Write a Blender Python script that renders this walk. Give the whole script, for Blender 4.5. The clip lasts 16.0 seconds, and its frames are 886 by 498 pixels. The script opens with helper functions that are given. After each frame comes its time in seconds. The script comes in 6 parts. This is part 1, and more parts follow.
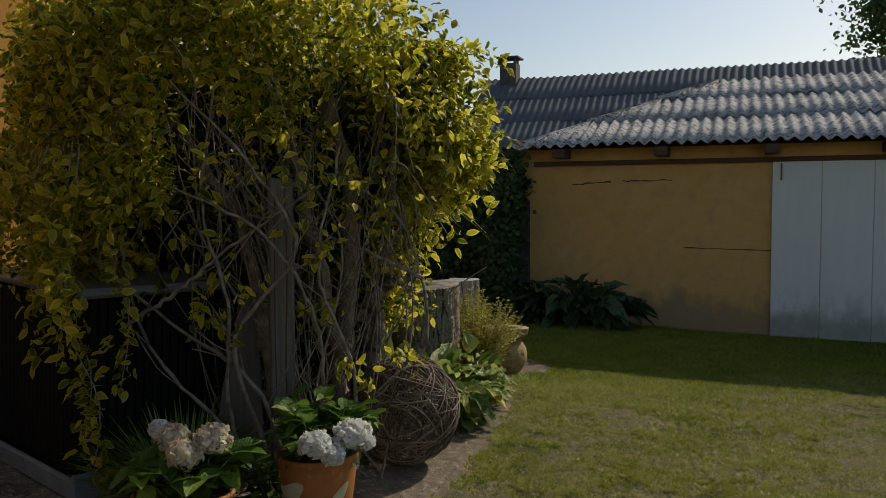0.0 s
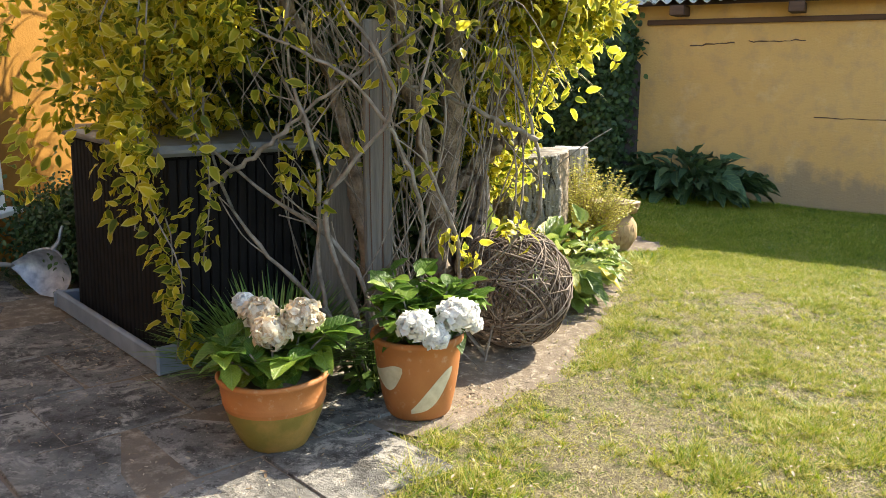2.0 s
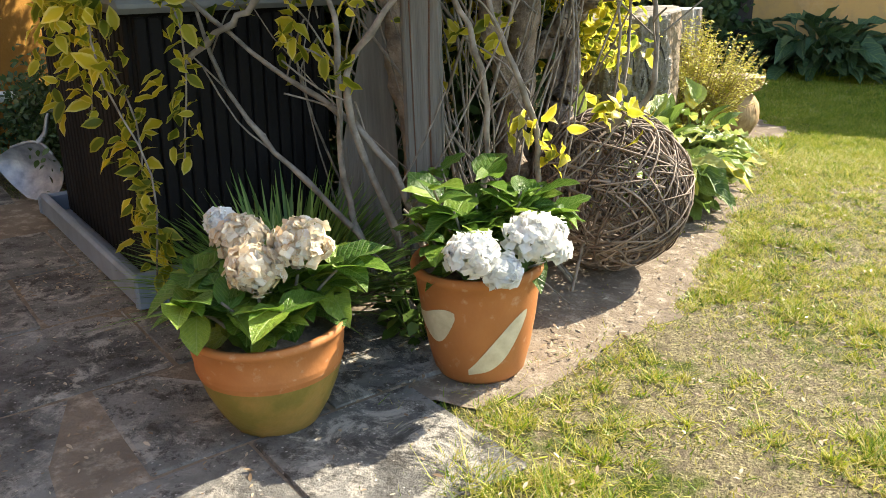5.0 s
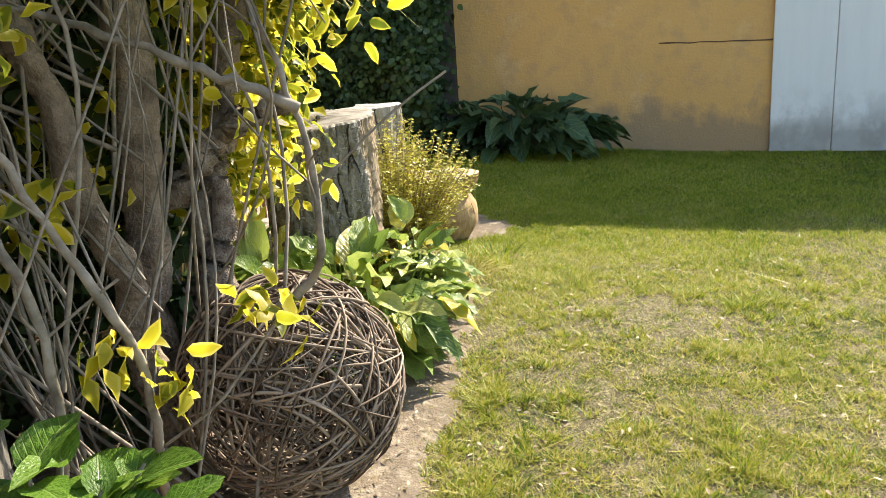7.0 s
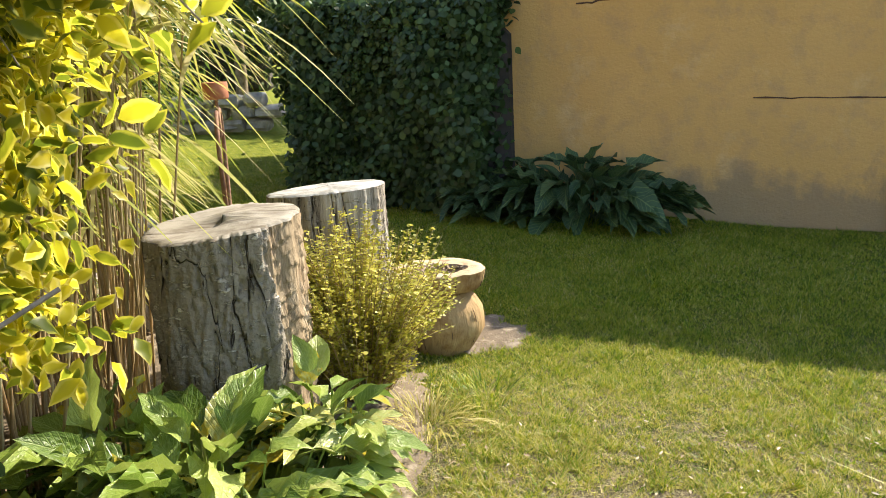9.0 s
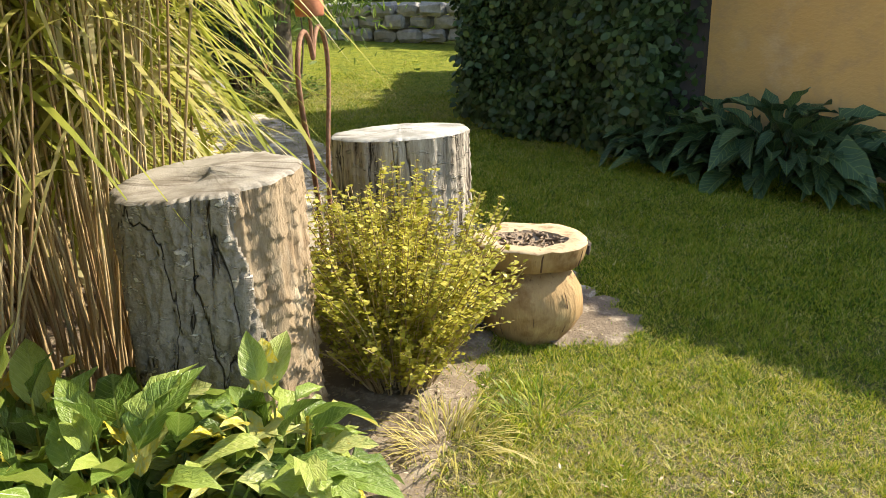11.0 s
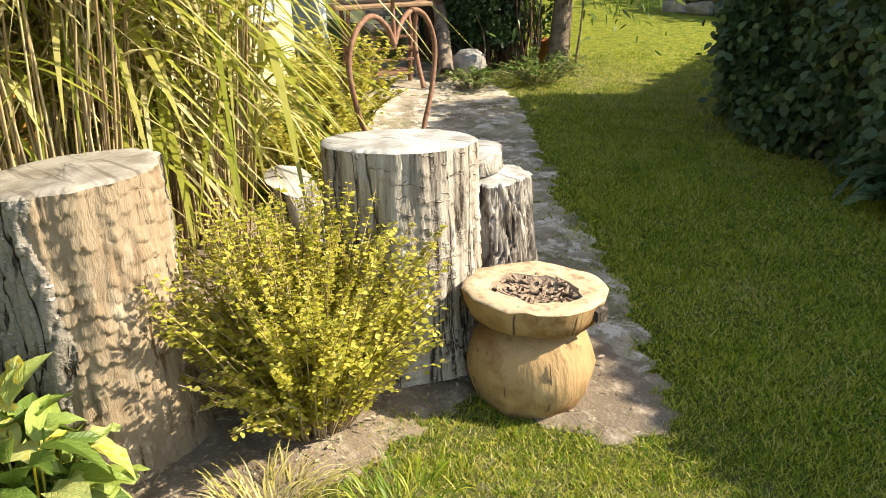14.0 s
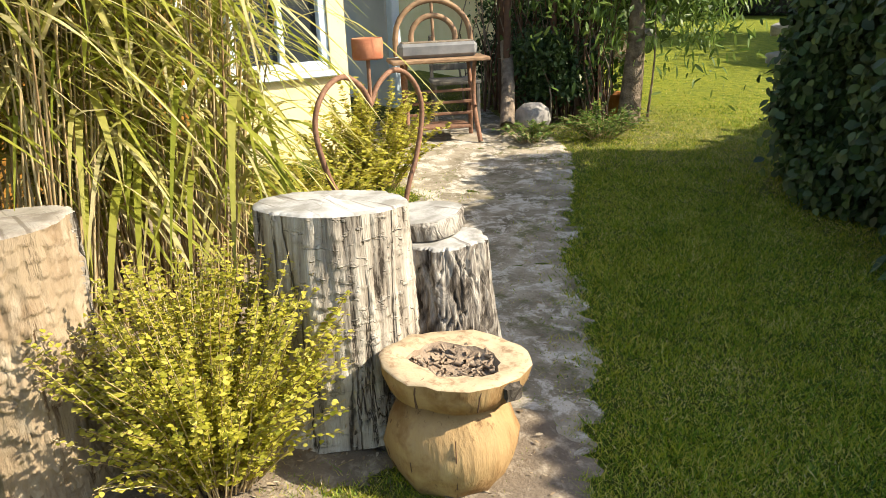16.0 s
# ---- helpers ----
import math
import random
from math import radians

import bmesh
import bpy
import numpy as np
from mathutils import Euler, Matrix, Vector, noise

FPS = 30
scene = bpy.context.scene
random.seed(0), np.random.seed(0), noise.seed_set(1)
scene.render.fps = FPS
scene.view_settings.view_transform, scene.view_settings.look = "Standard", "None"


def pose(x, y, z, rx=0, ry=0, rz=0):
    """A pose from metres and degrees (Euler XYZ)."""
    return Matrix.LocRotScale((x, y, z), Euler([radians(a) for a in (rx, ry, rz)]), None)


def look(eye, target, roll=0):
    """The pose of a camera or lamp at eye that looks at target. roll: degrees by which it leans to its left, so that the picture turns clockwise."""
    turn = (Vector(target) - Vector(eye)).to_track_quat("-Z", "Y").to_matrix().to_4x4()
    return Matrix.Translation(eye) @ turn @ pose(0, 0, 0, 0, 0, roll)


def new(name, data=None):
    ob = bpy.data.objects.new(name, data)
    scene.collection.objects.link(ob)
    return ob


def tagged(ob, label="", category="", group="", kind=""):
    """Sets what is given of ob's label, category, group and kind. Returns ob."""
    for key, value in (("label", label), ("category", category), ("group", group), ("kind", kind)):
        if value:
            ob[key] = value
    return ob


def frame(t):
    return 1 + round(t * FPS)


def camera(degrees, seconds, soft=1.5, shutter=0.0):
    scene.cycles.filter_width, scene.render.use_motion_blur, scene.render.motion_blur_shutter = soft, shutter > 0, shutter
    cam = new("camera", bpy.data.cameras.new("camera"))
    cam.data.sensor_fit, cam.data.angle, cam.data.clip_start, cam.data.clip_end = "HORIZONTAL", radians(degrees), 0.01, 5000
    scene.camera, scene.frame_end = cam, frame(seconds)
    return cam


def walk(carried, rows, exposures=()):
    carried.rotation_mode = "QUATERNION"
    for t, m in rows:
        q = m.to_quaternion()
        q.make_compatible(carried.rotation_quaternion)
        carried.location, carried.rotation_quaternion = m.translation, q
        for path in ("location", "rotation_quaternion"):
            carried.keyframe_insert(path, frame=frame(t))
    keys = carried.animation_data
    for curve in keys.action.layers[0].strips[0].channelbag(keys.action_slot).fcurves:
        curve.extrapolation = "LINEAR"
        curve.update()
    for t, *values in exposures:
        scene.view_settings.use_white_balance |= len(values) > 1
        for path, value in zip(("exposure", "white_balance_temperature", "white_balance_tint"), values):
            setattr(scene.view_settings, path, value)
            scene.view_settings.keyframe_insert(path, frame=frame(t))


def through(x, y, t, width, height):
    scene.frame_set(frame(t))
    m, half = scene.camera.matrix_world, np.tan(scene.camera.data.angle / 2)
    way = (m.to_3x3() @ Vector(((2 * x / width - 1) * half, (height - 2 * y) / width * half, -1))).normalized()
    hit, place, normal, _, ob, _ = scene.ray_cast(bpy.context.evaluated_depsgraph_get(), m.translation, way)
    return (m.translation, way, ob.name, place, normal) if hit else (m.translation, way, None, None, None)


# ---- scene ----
cam = camera(56.5, 16.0, soft=0.85)
METRES, EYE, TILT, LEAN, TURN = 7.2, 1.55, 0.0, 2.5, 0.0
ROWS = [
    (0.0, 0.0, 0.0, 0.0, 0.13, -3.81, -2.02),
    (0.5, -0.0074, 0.0137, -0.0044, 2.77, -6.22, -2.28),
    (1.0, -0.0166, 0.0339, -0.0081, 4.29, -8.18, -2.23),
    (1.5, -0.0199, 0.0518, -0.0111, 4.73, -10.1, -2.2),
    (2.0, -0.0179, 0.0725, -0.016, 6.3, -12.78, -2.23),
    (2.5, -0.0137, 0.0933, -0.0216, 7.81, -15.08, -3.02),
    (3.0, -0.0146, 0.1105, -0.03, 10.05, -17.23, -2.9),
    (5.5, -0.0298, 0.2455, -0.0467, 11.62, -20.8, -0.47),
    (6.0, -0.0262, 0.2796, -0.0464, 2.49, -19.53, 0.63),
    (6.5, -0.0142, 0.3194, -0.0429, -3.15, -17.7, 1.14),
    (7.0, -0.0006, 0.3521, -0.0367, -7.02, -15.81, 1.18),
    (7.5, 0.0164, 0.3937, -0.031, -8.29, -14.79, 1.9),
    (8.0, 0.045, 0.4339, -0.0236, -7.11, -12.27, 1.54),
    (8.5, 0.0775, 0.4679, -0.0169, -2.29, -11.85, 0.61),
    (9.0, 0.0979, 0.5025, -0.0167, 1.28, -14.06, 0.42),
    (11.5, 0.1955, 0.6419, -0.0107, 23.43, -21.38, -0.85),
    (12.0, 0.2254, 0.6722, -0.0103, 28.62, -22.22, -0.77),
    (12.5, 0.2476, 0.6997, -0.0085, 31.98, -22.42, -1.18),
    (13.0, 0.2619, 0.7349, -0.0099, 36.33, -23.09, -0.66),
    (13.5, 0.2774, 0.7619, -0.0073, 41.15, -23.48, -0.13),
    (14.0, 0.3011, 0.7828, -0.003, 46.32, -22.89, -0.2),
    (14.5, 0.3198, 0.802, -0.0008, 48.97, -21.79, -0.23),
    (15.0, 0.3297, 0.8237, -0.003, 51.78, -21.49, 0.43),
    (15.5, 0.3385, 0.8441, 0.0002, 54.98, -20.6, 1.31),
    (16.0, 0.352, 0.8646, 0.002, 55.55, -19.68, 0.93),
]
EXPOSURES = [(0.0, -0.7, 6900, 10), (0.4, -0.2, 6900, 10), (0.8, 0.6, 6900, 10), (1.2, 1.15, 6900, 10), (1.6, 1.55, 6900, 10), (3.0, 1.7, 6900, 10), (6.0, 1.76, 6950, 10), (7.0, 1.58, 7000, 10), (8.0, 1.58, 7050, 10), (9.0, 1.42, 7100, 10), (12.0, 1.34, 7250, 10), (13.5, 1.38, 7300, 10), (15.0, 1.35, 7250, 10), (16.0, 1.25, 7200, 10)]
walk(cam, [(t, pose(0, 0, EYE, TILT, LEAN, TURN) @ pose(METRES * x, METRES * y, METRES * z, 90 + pitch, roll, yaw)) for t, x, y, z, yaw, pitch, roll in ROWS], EXPOSURES)

# ---- world and sun ----
SUN_AZ = Vector((0.7, 0.714))
SUN_EL = 36.7
world = bpy.data.worlds.new("world")
scene.world = world
world.use_nodes = True
wt = world.node_tree
sky = wt.nodes.new("ShaderNodeTexSky")
sky.sky_type, sky.sun_disc = "NISHITA", False
sky.sun_elevation = radians(SUN_EL)
sky.sun_rotation = math.atan2(SUN_AZ.x, SUN_AZ.y)
wt.links.new(sky.outputs[0], wt.nodes["Background"].inputs[0])
wt.nodes["Background"].inputs[1].default_value = 0.15
sun = new("sun", bpy.data.lights.new("sun", "SUN"))
sun.data.energy, sun.data.angle, sun.data.color = 4.6, radians(0.6), (1.0, 0.93, 0.8)
away = Vector((SUN_AZ.x * math.cos(radians(SUN_EL)), SUN_AZ.y * math.cos(radians(SUN_EL)), math.sin(radians(SUN_EL))))
sun.matrix_world = look(away * 40, (0, 0, 0))

SLOPE = math.tan(radians(2.5))


def gz(x):
    """Height of the ground, which falls gently to the barn's side."""
    return -SLOPE * max(-7.0, min(7.0, x))


def hollow(x, y):
    """Fall of the ground into the shallow hollow round the bird bath."""
    return 0.075 * np.exp(-((x - 0.68) ** 2 + (y - 7.5) ** 2) / 0.26)


rng = np.random.default_rng(7)


# ---- materials ----
class Mat:
    """Small builder for node materials."""

    def __init__(self, name, rough=0.8, metal=0.0, spec=0.3):
        self.m = bpy.data.materials.new(name)
        self.m.use_nodes = True
        self.t = self.m.node_tree
        self.b = self.t.nodes["Principled BSDF"]
        self.b.inputs["Roughness"].default_value = rough
        self.b.inputs["Metallic"].default_value = metal
        self.b.inputs["Specular IOR Level"].default_value = spec
        self.co = self.t.nodes.new("ShaderNodeTexCoord").outputs["Object"]

    def link(self, a, b):
        self.t.links.new(a, b)

    def value(self, node, key, v):
        if hasattr(v, "is_linked"):
            self.link(v, node.inputs[key])
        else:
            node.inputs[key].default_value = v

    def mapped(self, scale=(1, 1, 1), rot=(0, 0, 0), src=None):
        n = self.t.nodes.new("ShaderNodeMapping")
        n.inputs["Scale"].default_value, n.inputs["Rotation"].default_value = scale, rot
        self.link(src or self.co, n.inputs[0])
        return n.outputs[0]

    def noise(self, scale, detail=4, rough=0.55, src=None, distort=0.0):
        n = self.t.nodes.new("ShaderNodeTexNoise")
        n.inputs["Scale"].default_value, n.inputs["Detail"].default_value = scale, detail
        n.inputs["Roughness"].default_value, n.inputs["Distortion"].default_value = rough, distort
        self.link(src or self.co, n.inputs["Vector"])
        return n.outputs[0]

    def voronoi(self, scale, feature="F1", src=None):
        n = self.t.nodes.new("ShaderNodeTexVoronoi")
        n.feature = feature
        n.inputs["Scale"].default_value = scale
        self.link(src or self.co, n.inputs["Vector"])
        return n.outputs[0]

    def wave(self, scale, distort=3.0, kind="RINGS", src=None, axis="Z"):
        n = self.t.nodes.new("ShaderNodeTexWave")
        n.wave_type = kind
        if kind == "RINGS":
            n.rings_direction = axis
        else:
            n.bands_direction = axis
        n.inputs["Scale"].default_value, n.inputs["Distortion"].default_value = scale, distort
        n.inputs["Detail"].default_value = 3
        self.link(src or self.co, n.inputs["Vector"])
        return n.outputs[0]

    def ramp(self, fac, *stops):
        n = self.t.nodes.new("ShaderNodeValToRGB")
        e = n.color_ramp.elements
        while len(e) < len(stops):
            e.new(0.5)
        for k, (p, c) in zip(e, stops):
            k.position = p
            k.color = (c, c, c, 1) if isinstance(c, (int, float)) else (*c, 1)
        self.link(fac, n.inputs[0])
        return n.outputs[0]

    def mix(self, fac, a, b, mode="MIX"):
        n = self.t.nodes.new("ShaderNodeMix")
        n.data_type, n.blend_type = "RGBA", mode
        for k, v in ((0, fac), (6, a), (7, b)):
            if hasattr(v, "is_linked"):
                self.link(v, n.inputs[k])
            else:
                n.inputs[k].default_value = v if k == 0 else (*v, 1)
        return n.outputs[2]

    def math(self, op, a, b=0.0):
        n = self.t.nodes.new("ShaderNodeMath")
        n.operation = op
        self.value(n, 0, a)
        self.value(n, 1, b)
        return n.outputs[0]

    def axis(self, k, src=None):
        n = self.t.nodes.new("ShaderNodeSeparateXYZ")
        self.link(src or self.co, n.inputs[0])
        return n.outputs[k]

    def island(self):
        return self.t.nodes.new("ShaderNodeNewGeometry").outputs["Random Per Island"]

    def each(self):
        return self.t.nodes.new("ShaderNodeObjectInfo").outputs["Random"]

    def colour(self, c):
        if hasattr(c, "is_linked"):
            self.link(c, self.b.inputs["Base Color"])
        else:
            self.b.inputs["Base Color"].default_value = (*c, 1)
        return self

    def bump(self, h, strength=0.4, dist=0.01):
        n = self.t.nodes.new("ShaderNodeBump")
        n.inputs["Strength"].default_value, n.inputs["Distance"].default_value = strength, dist
        self.link(h, n.inputs["Height"])
        self.link(n.outputs[0], self.b.inputs["Normal"])
        return self

    def leafy(self, c, through=0.45):
        """Lets a share of the light through, as leaves do."""
        tr = self.t.nodes.new("ShaderNodeBsdfTranslucent")
        mx = self.t.nodes.new("ShaderNodeMixShader")
        mx.inputs[0].default_value = through
        self.colour(c)
        self.link(c, tr.inputs[0])
        self.link(self.b.outputs[0], mx.inputs[1])
        self.link(tr.outputs[0], mx.inputs[2])
        self.link(mx.outputs[0], self.t.nodes["Material Output"].inputs[0])
        return self


def leaf_mat(name, stops, through=0.45, rough=0.45, patch=3.0, spec=0.4, mixed=0.7, veined=False):
    m = Mat(name, rough, spec=spec)
    n = m.noise(patch, 2)
    one = m.math("FRACT", m.math("ADD", m.island(), m.each()))
    f = m.math("ADD", m.math("MULTIPLY", one, mixed), m.math("MULTIPLY", n, 1.15 - mixed))
    c = m.ramp(f, *stops)
    if veined:
        # the leaf lies along its own y, one unit long
        side = m.math("ABSOLUTE", m.axis(0))
        run = m.math("SINE", m.math("MULTIPLY", m.math("SUBTRACT", m.axis(1), m.math("MULTIPLY", side, 0.75)), 58.0))
        vein = m.math("MAXIMUM", m.ramp(run, (0.72, 0.0), (0.98, 0.7)), m.ramp(side, (0.012, 1.0), (0.03, 0.0)))
        c = m.mix(m.math("MULTIPLY", vein, 0.4), c, (0.34, 0.42, 0.14))
        m.bump(m.math("ADD", m.math("MULTIPLY", vein, -1.0), m.noise(9, 4)), 0.35, 0.05)
    return m.leafy(c, through).m


def plain(name, c1, c2, scale=12.0, rough=0.8, bump=0.3, metal=0.0, dist=0.004):
    m = Mat(name, rough, metal)
    n = m.noise(scale, 6)
    m.colour(m.mix(m.ramp(n, (0.3, 0.0), (0.7, 1.0)), c1, c2))
    m.bump(m.noise(scale * 5, 5), bump, dist)
    return m.m


# ground: thin lawn with worn, dry and mossy places
m = Mat("lawn_soil", 0.95, spec=0.1)
big, mid, fine = m.noise(0.9, 4), m.noise(6, 8, 0.72), m.noise(150, 5, 0.7)
run = m.math("MULTIPLY", m.axis(1), 0.05)
# straw held back in a band that copies the barn's shade as greener ground
far = m.ramp(m.math("ADD", run, m.math("MULTIPLY", big, 0.075)), (0.36, 0.0), (0.43, 1.0), (0.56, 1.0), (0.63, 0.3))
gr = m.mix(m.ramp(fine, (0.35, 0.0), (0.65, 1.0)), (0.012, 0.026, 0.003), (0.13, 0.18, 0.016))
straw = m.mix(m.ramp(m.noise(120, 6, 0.78), (0.38, 0.0), (0.62, 1.0)), (0.035, 0.028, 0.015), (0.5, 0.44, 0.25))
straw = m.mix(m.ramp(m.noise(22, 7, 0.7), (0.48, 0.0), (0.6, 0.85)), straw, (0.17, 0.135, 0.095))
worn = m.ramp(m.math("ADD", m.math("MULTIPLY", mid, 0.75), m.math("MULTIPLY", big, 0.35)), (0.43, 0.0), (0.55, 1.0))
lawn_c = m.mix(m.math("MULTIPLY", worn, m.math("SUBTRACT", 1.0, m.math("MULTIPLY", far, 0.85))), gr, straw)
field = m.mix(m.ramp(m.noise(11, 7, 0.7), (0.35, 0.0), (0.65, 1.0)), (0.1, 0.16, 0.014), (0.33, 0.34, 0.04))
lawn_c = m.mix(m.ramp(run, (0.56, 0.0), (0.66, 0.9)), lawn_c, field)
m.colour(lawn_c).bump(m.math("ADD", fine, m.noise(35, 5, 0.7)), 1.0, 0.025)
LAWN = m.m
m = Mat("bed_soil", 0.95, spec=0.1)
soil_c = m.mix(m.noise(7, 6), (0.1, 0.078, 0.056), (0.25, 0.2, 0.148))
soil_c = m.mix(m.ramp(m.noise(16, 8, 0.7), (0.5, 0.0), (0.75, 1.0)), soil_c, (0.4, 0.345, 0.265))
m.colour(soil_c).bump(m.noise(70, 6), 0.6, 0.012)
SOIL = m.m
m = Mat("path_soil", 0.95, spec=0.1)
soil_c = m.mix(m.ramp(m.noise(3, 8, 0.7), (0.35, 0.0), (0.65, 1.0)), (0.12, 0.1, 0.065), (0.36, 0.315, 0.245))
soil_c = m.mix(m.ramp(m.noise(7, 9, 0.76, distort=0.5), (0.5, 0.0), (0.58, 1.0)), soil_c, (0.47, 0.43, 0.37))
soil_c = m.mix(m.ramp(m.noise(5, 8, 0.75), (0.55, 0.0), (0.63, 0.8)), soil_c, (0.1, 0.1, 0.035))
m.colour(soil_c).bump(m.noise(60, 6), 0.6, 0.012)
PATH = m.m
m = Mat("paving_concrete", 0.9, spec=0.15)
m.co = m.t.nodes.new("ShaderNodeNewGeometry").outputs["Position"]
pv = m.mix(m.ramp(m.noise(2.2, 9, 0.72), (0.38, 0.0), (0.62, 1.0)), (0.05, 0.049, 0.045), (0.24, 0.23, 0.205))
pv = m.mix(m.ramp(m.noise(6, 10, 0.8, distort=0.6), (0.5, 0.0), (0.58, 1.0)), pv, (0.36, 0.335, 0.285))
pv = m.mix(m.ramp(m.noise(15, 8, 0.78), (0.52, 0.0), (0.6, 0.85)), pv, (0.05, 0.045, 0.038))
pv = m.mix(m.ramp(m.noise(3.4, 6, 0.7), (0.56, 0.0), (0.66, 0.35)), pv, (0.16, 0.15, 0.125))
pv = m.mix(m.ramp(m.voronoi(42), (0.08, 0.75), (0.16, 0.0)), pv, (0.48, 0.45, 0.4))
pv = m.mix(m.math("MULTIPLY", m.each(), 0.3), pv, (0.11, 0.105, 0.092))
m.colour(pv).bump(m.math("ADD", m.noise(60, 6, 0.7), m.noise(14, 6, 0.7)), 0.8, 0.016)
PAVING = m.m
GRASS = leaf_mat("grass_blades", ((0.1, (0.025, 0.075, 0.005)), (0.45, (0.15, 0.25, 0.012)), (0.72, (0.36, 0.38, 0.025)), (0.92, (0.5, 0.44, 0.1)), (1.0, (0.55, 0.48, 0.22))), 0.4, 0.5, 3.0, mixed=0.7)
# dry tufts, and the straw tone that stands for sunlit lawn
DRY_SUNLIT_GRASS = leaf_mat("dry_sunlit_grass_blades", ((0.1, (0.3, 0.27, 0.06)), (0.5, (0.48, 0.42, 0.12)), (1.0, (0.6, 0.53, 0.28))), 0.4, 0.6, 3.0, mixed=0.7, spec=0.2)

# render on the barn
m = Mat("ochre_render", 0.9, spec=0.12)
z = m.axis(2)
oc = m.mix(m.noise(1.3, 5), (0.57, 0.335, 0.115), (0.68, 0.425, 0.17))
oc = m.mix(m.ramp(m.noise(5, 7, 0.65), (0.48, 0.0), (0.7, 0.75)), oc, (0.46, 0.3, 0.155))
oc = m.mix(m.ramp(m.noise(2.2, 7, 0.7), (0.55, 0.0), (0.7, 0.5)), oc, (0.7, 0.5, 0.27))
damp = m.math("ADD", m.math("ADD", z, 0.45), m.math("MULTIPLY", m.noise(2.4, 7, 0.7), -1.1))
oc = m.mix(m.ramp(damp, (0.0, 0.8), (0.22, 0.0)), oc, (0.3, 0.22, 0.14))
m.colour(oc).bump(m.math("ADD", m.noise(40, 6), m.noise(6, 4)), 0.5, 0.014)
OCHRE = m.m
m = Mat("house_ochre", 0.9, spec=0.12)
oc = m.mix(m.noise(1.6, 6), (0.26, 0.125, 0.022), (0.32, 0.16, 0.034))
m.colour(m.mix(m.ramp(m.noise(7, 6), (0.5, 0.0), (0.75, 0.5)), oc, (0.22, 0.105, 0.025))).bump(m.noise(40, 6), 0.4, 0.012)
HOUSE_OCHRE = m.m
m = Mat("white_planks", 0.75, spec=0.2)
z = m.axis(2)
wp = m.mix(m.noise(2.5, 6, src=m.mapped((4, 4, 0.6))), (0.62, 0.66, 0.67), (0.75, 0.78, 0.78))
dirt = m.math("MULTIPLY", m.ramp(m.math("ADD", z, 0.3), (0.0, 1.0), (0.75, 0.0)), m.ramp(m.noise(2.6, 7, 0.65, src=m.mapped((1.4, 1.4, 1.0))), (0.46, 0.0), (0.6, 1.0)))
wp = m.mix(dirt, wp, (0.22, 0.22, 0.21))
foot = m.math("ADD", z, m.math("MULTIPLY", m.noise(9, 6), -0.2))
wp = m.mix(m.ramp(m.math("ADD", foot, 0.35), (0.22, 0.8), (0.42, 0.0)), wp, (0.3, 0.3, 0.28))
m.colour(wp).bump(m.noise(30, 5, src=m.mapped((6, 6, 0.5))), 0.2, 0.004)
WHITE_WOOD = m.m
m = Mat("corrugated_cement", 0.9, spec=0.15)
rf = m.mix(m.noise(3, 6), (0.48, 0.46, 0.43), (0.68, 0.66, 0.62))
rf = m.mix(m.ramp(m.noise(13, 8, 0.75), (0.5, 0.0), (0.56, 1.0)), rf, (0.14, 0.13, 0.115))
rf = m.mix(m.ramp(m.noise(21, 7, 0.7), (0.58, 0.0), (0.63, 1.0)), rf, (0.75, 0.73, 0.66))
rf = m.mix(m.math("MULTIPLY", m.each(), 0.3), rf, (0.3, 0.29, 0.27))
m.colour(rf).bump(m.noise(50, 6), 0.7, 0.015)
ROOF = m.m
m = Mat("dark_roof_cement", 0.85, spec=0.2)
m.colour(m.mix(m.noise(2, 6), (0.1, 0.105, 0.115), (0.17, 0.175, 0.185))).bump(m.noise(40, 5), 0.4, 0.01)
DARK_ROOF = m.m
m = Mat("timber_brown", 0.85)
m.colour(m.mix(m.noise(4, 6, src=m.mapped((1, 8, 8))), (0.06, 0.03, 0.02), (0.14, 0.08, 0.05))).bump(m.noise(30, 5), 0.4, 0.004)
BROWN = m.m
BRICK_DARK = plain("chimney_brick", (0.07, 0.06, 0.06), (0.14, 0.11, 0.1), 14)
m = Mat("grey_timber", 0.9, spec=0.15)
gt = m.mix(m.noise(3, 7, src=m.mapped((14, 14, 0.8))), (0.06, 0.056, 0.048), (0.25, 0.233, 0.205))
m.colour(gt).bump(m.noise(6, 7, src=m.mapped((16, 16, 0.7))), 0.7, 0.012)
GREY_WOOD = m.m
m = Mat("black_boards", 0.85, spec=0.08)
m.colour(m.mix(m.noise(6, 5), (0.008, 0.008, 0.008), (0.022, 0.02, 0.019))).bump(m.noise(20, 5, src=m.mapped((8, 8, 0.5))), 0.2, 0.004)
BLACK = m.m
GREY_PLASTIC = plain("grey_plastic", (0.15, 0.18, 0.22), (0.23, 0.27, 0.32), 8, 0.5, 0.1)
LID_GREY = plain("pale_lid", (0.12, 0.125, 0.13), (0.24, 0.24, 0.235), 6, 0.6, 0.15)
ZINC = plain("zinc", (0.2, 0.22, 0.25), (0.42, 0.44, 0.47), 22, 0.45, 0.3, 0.6)

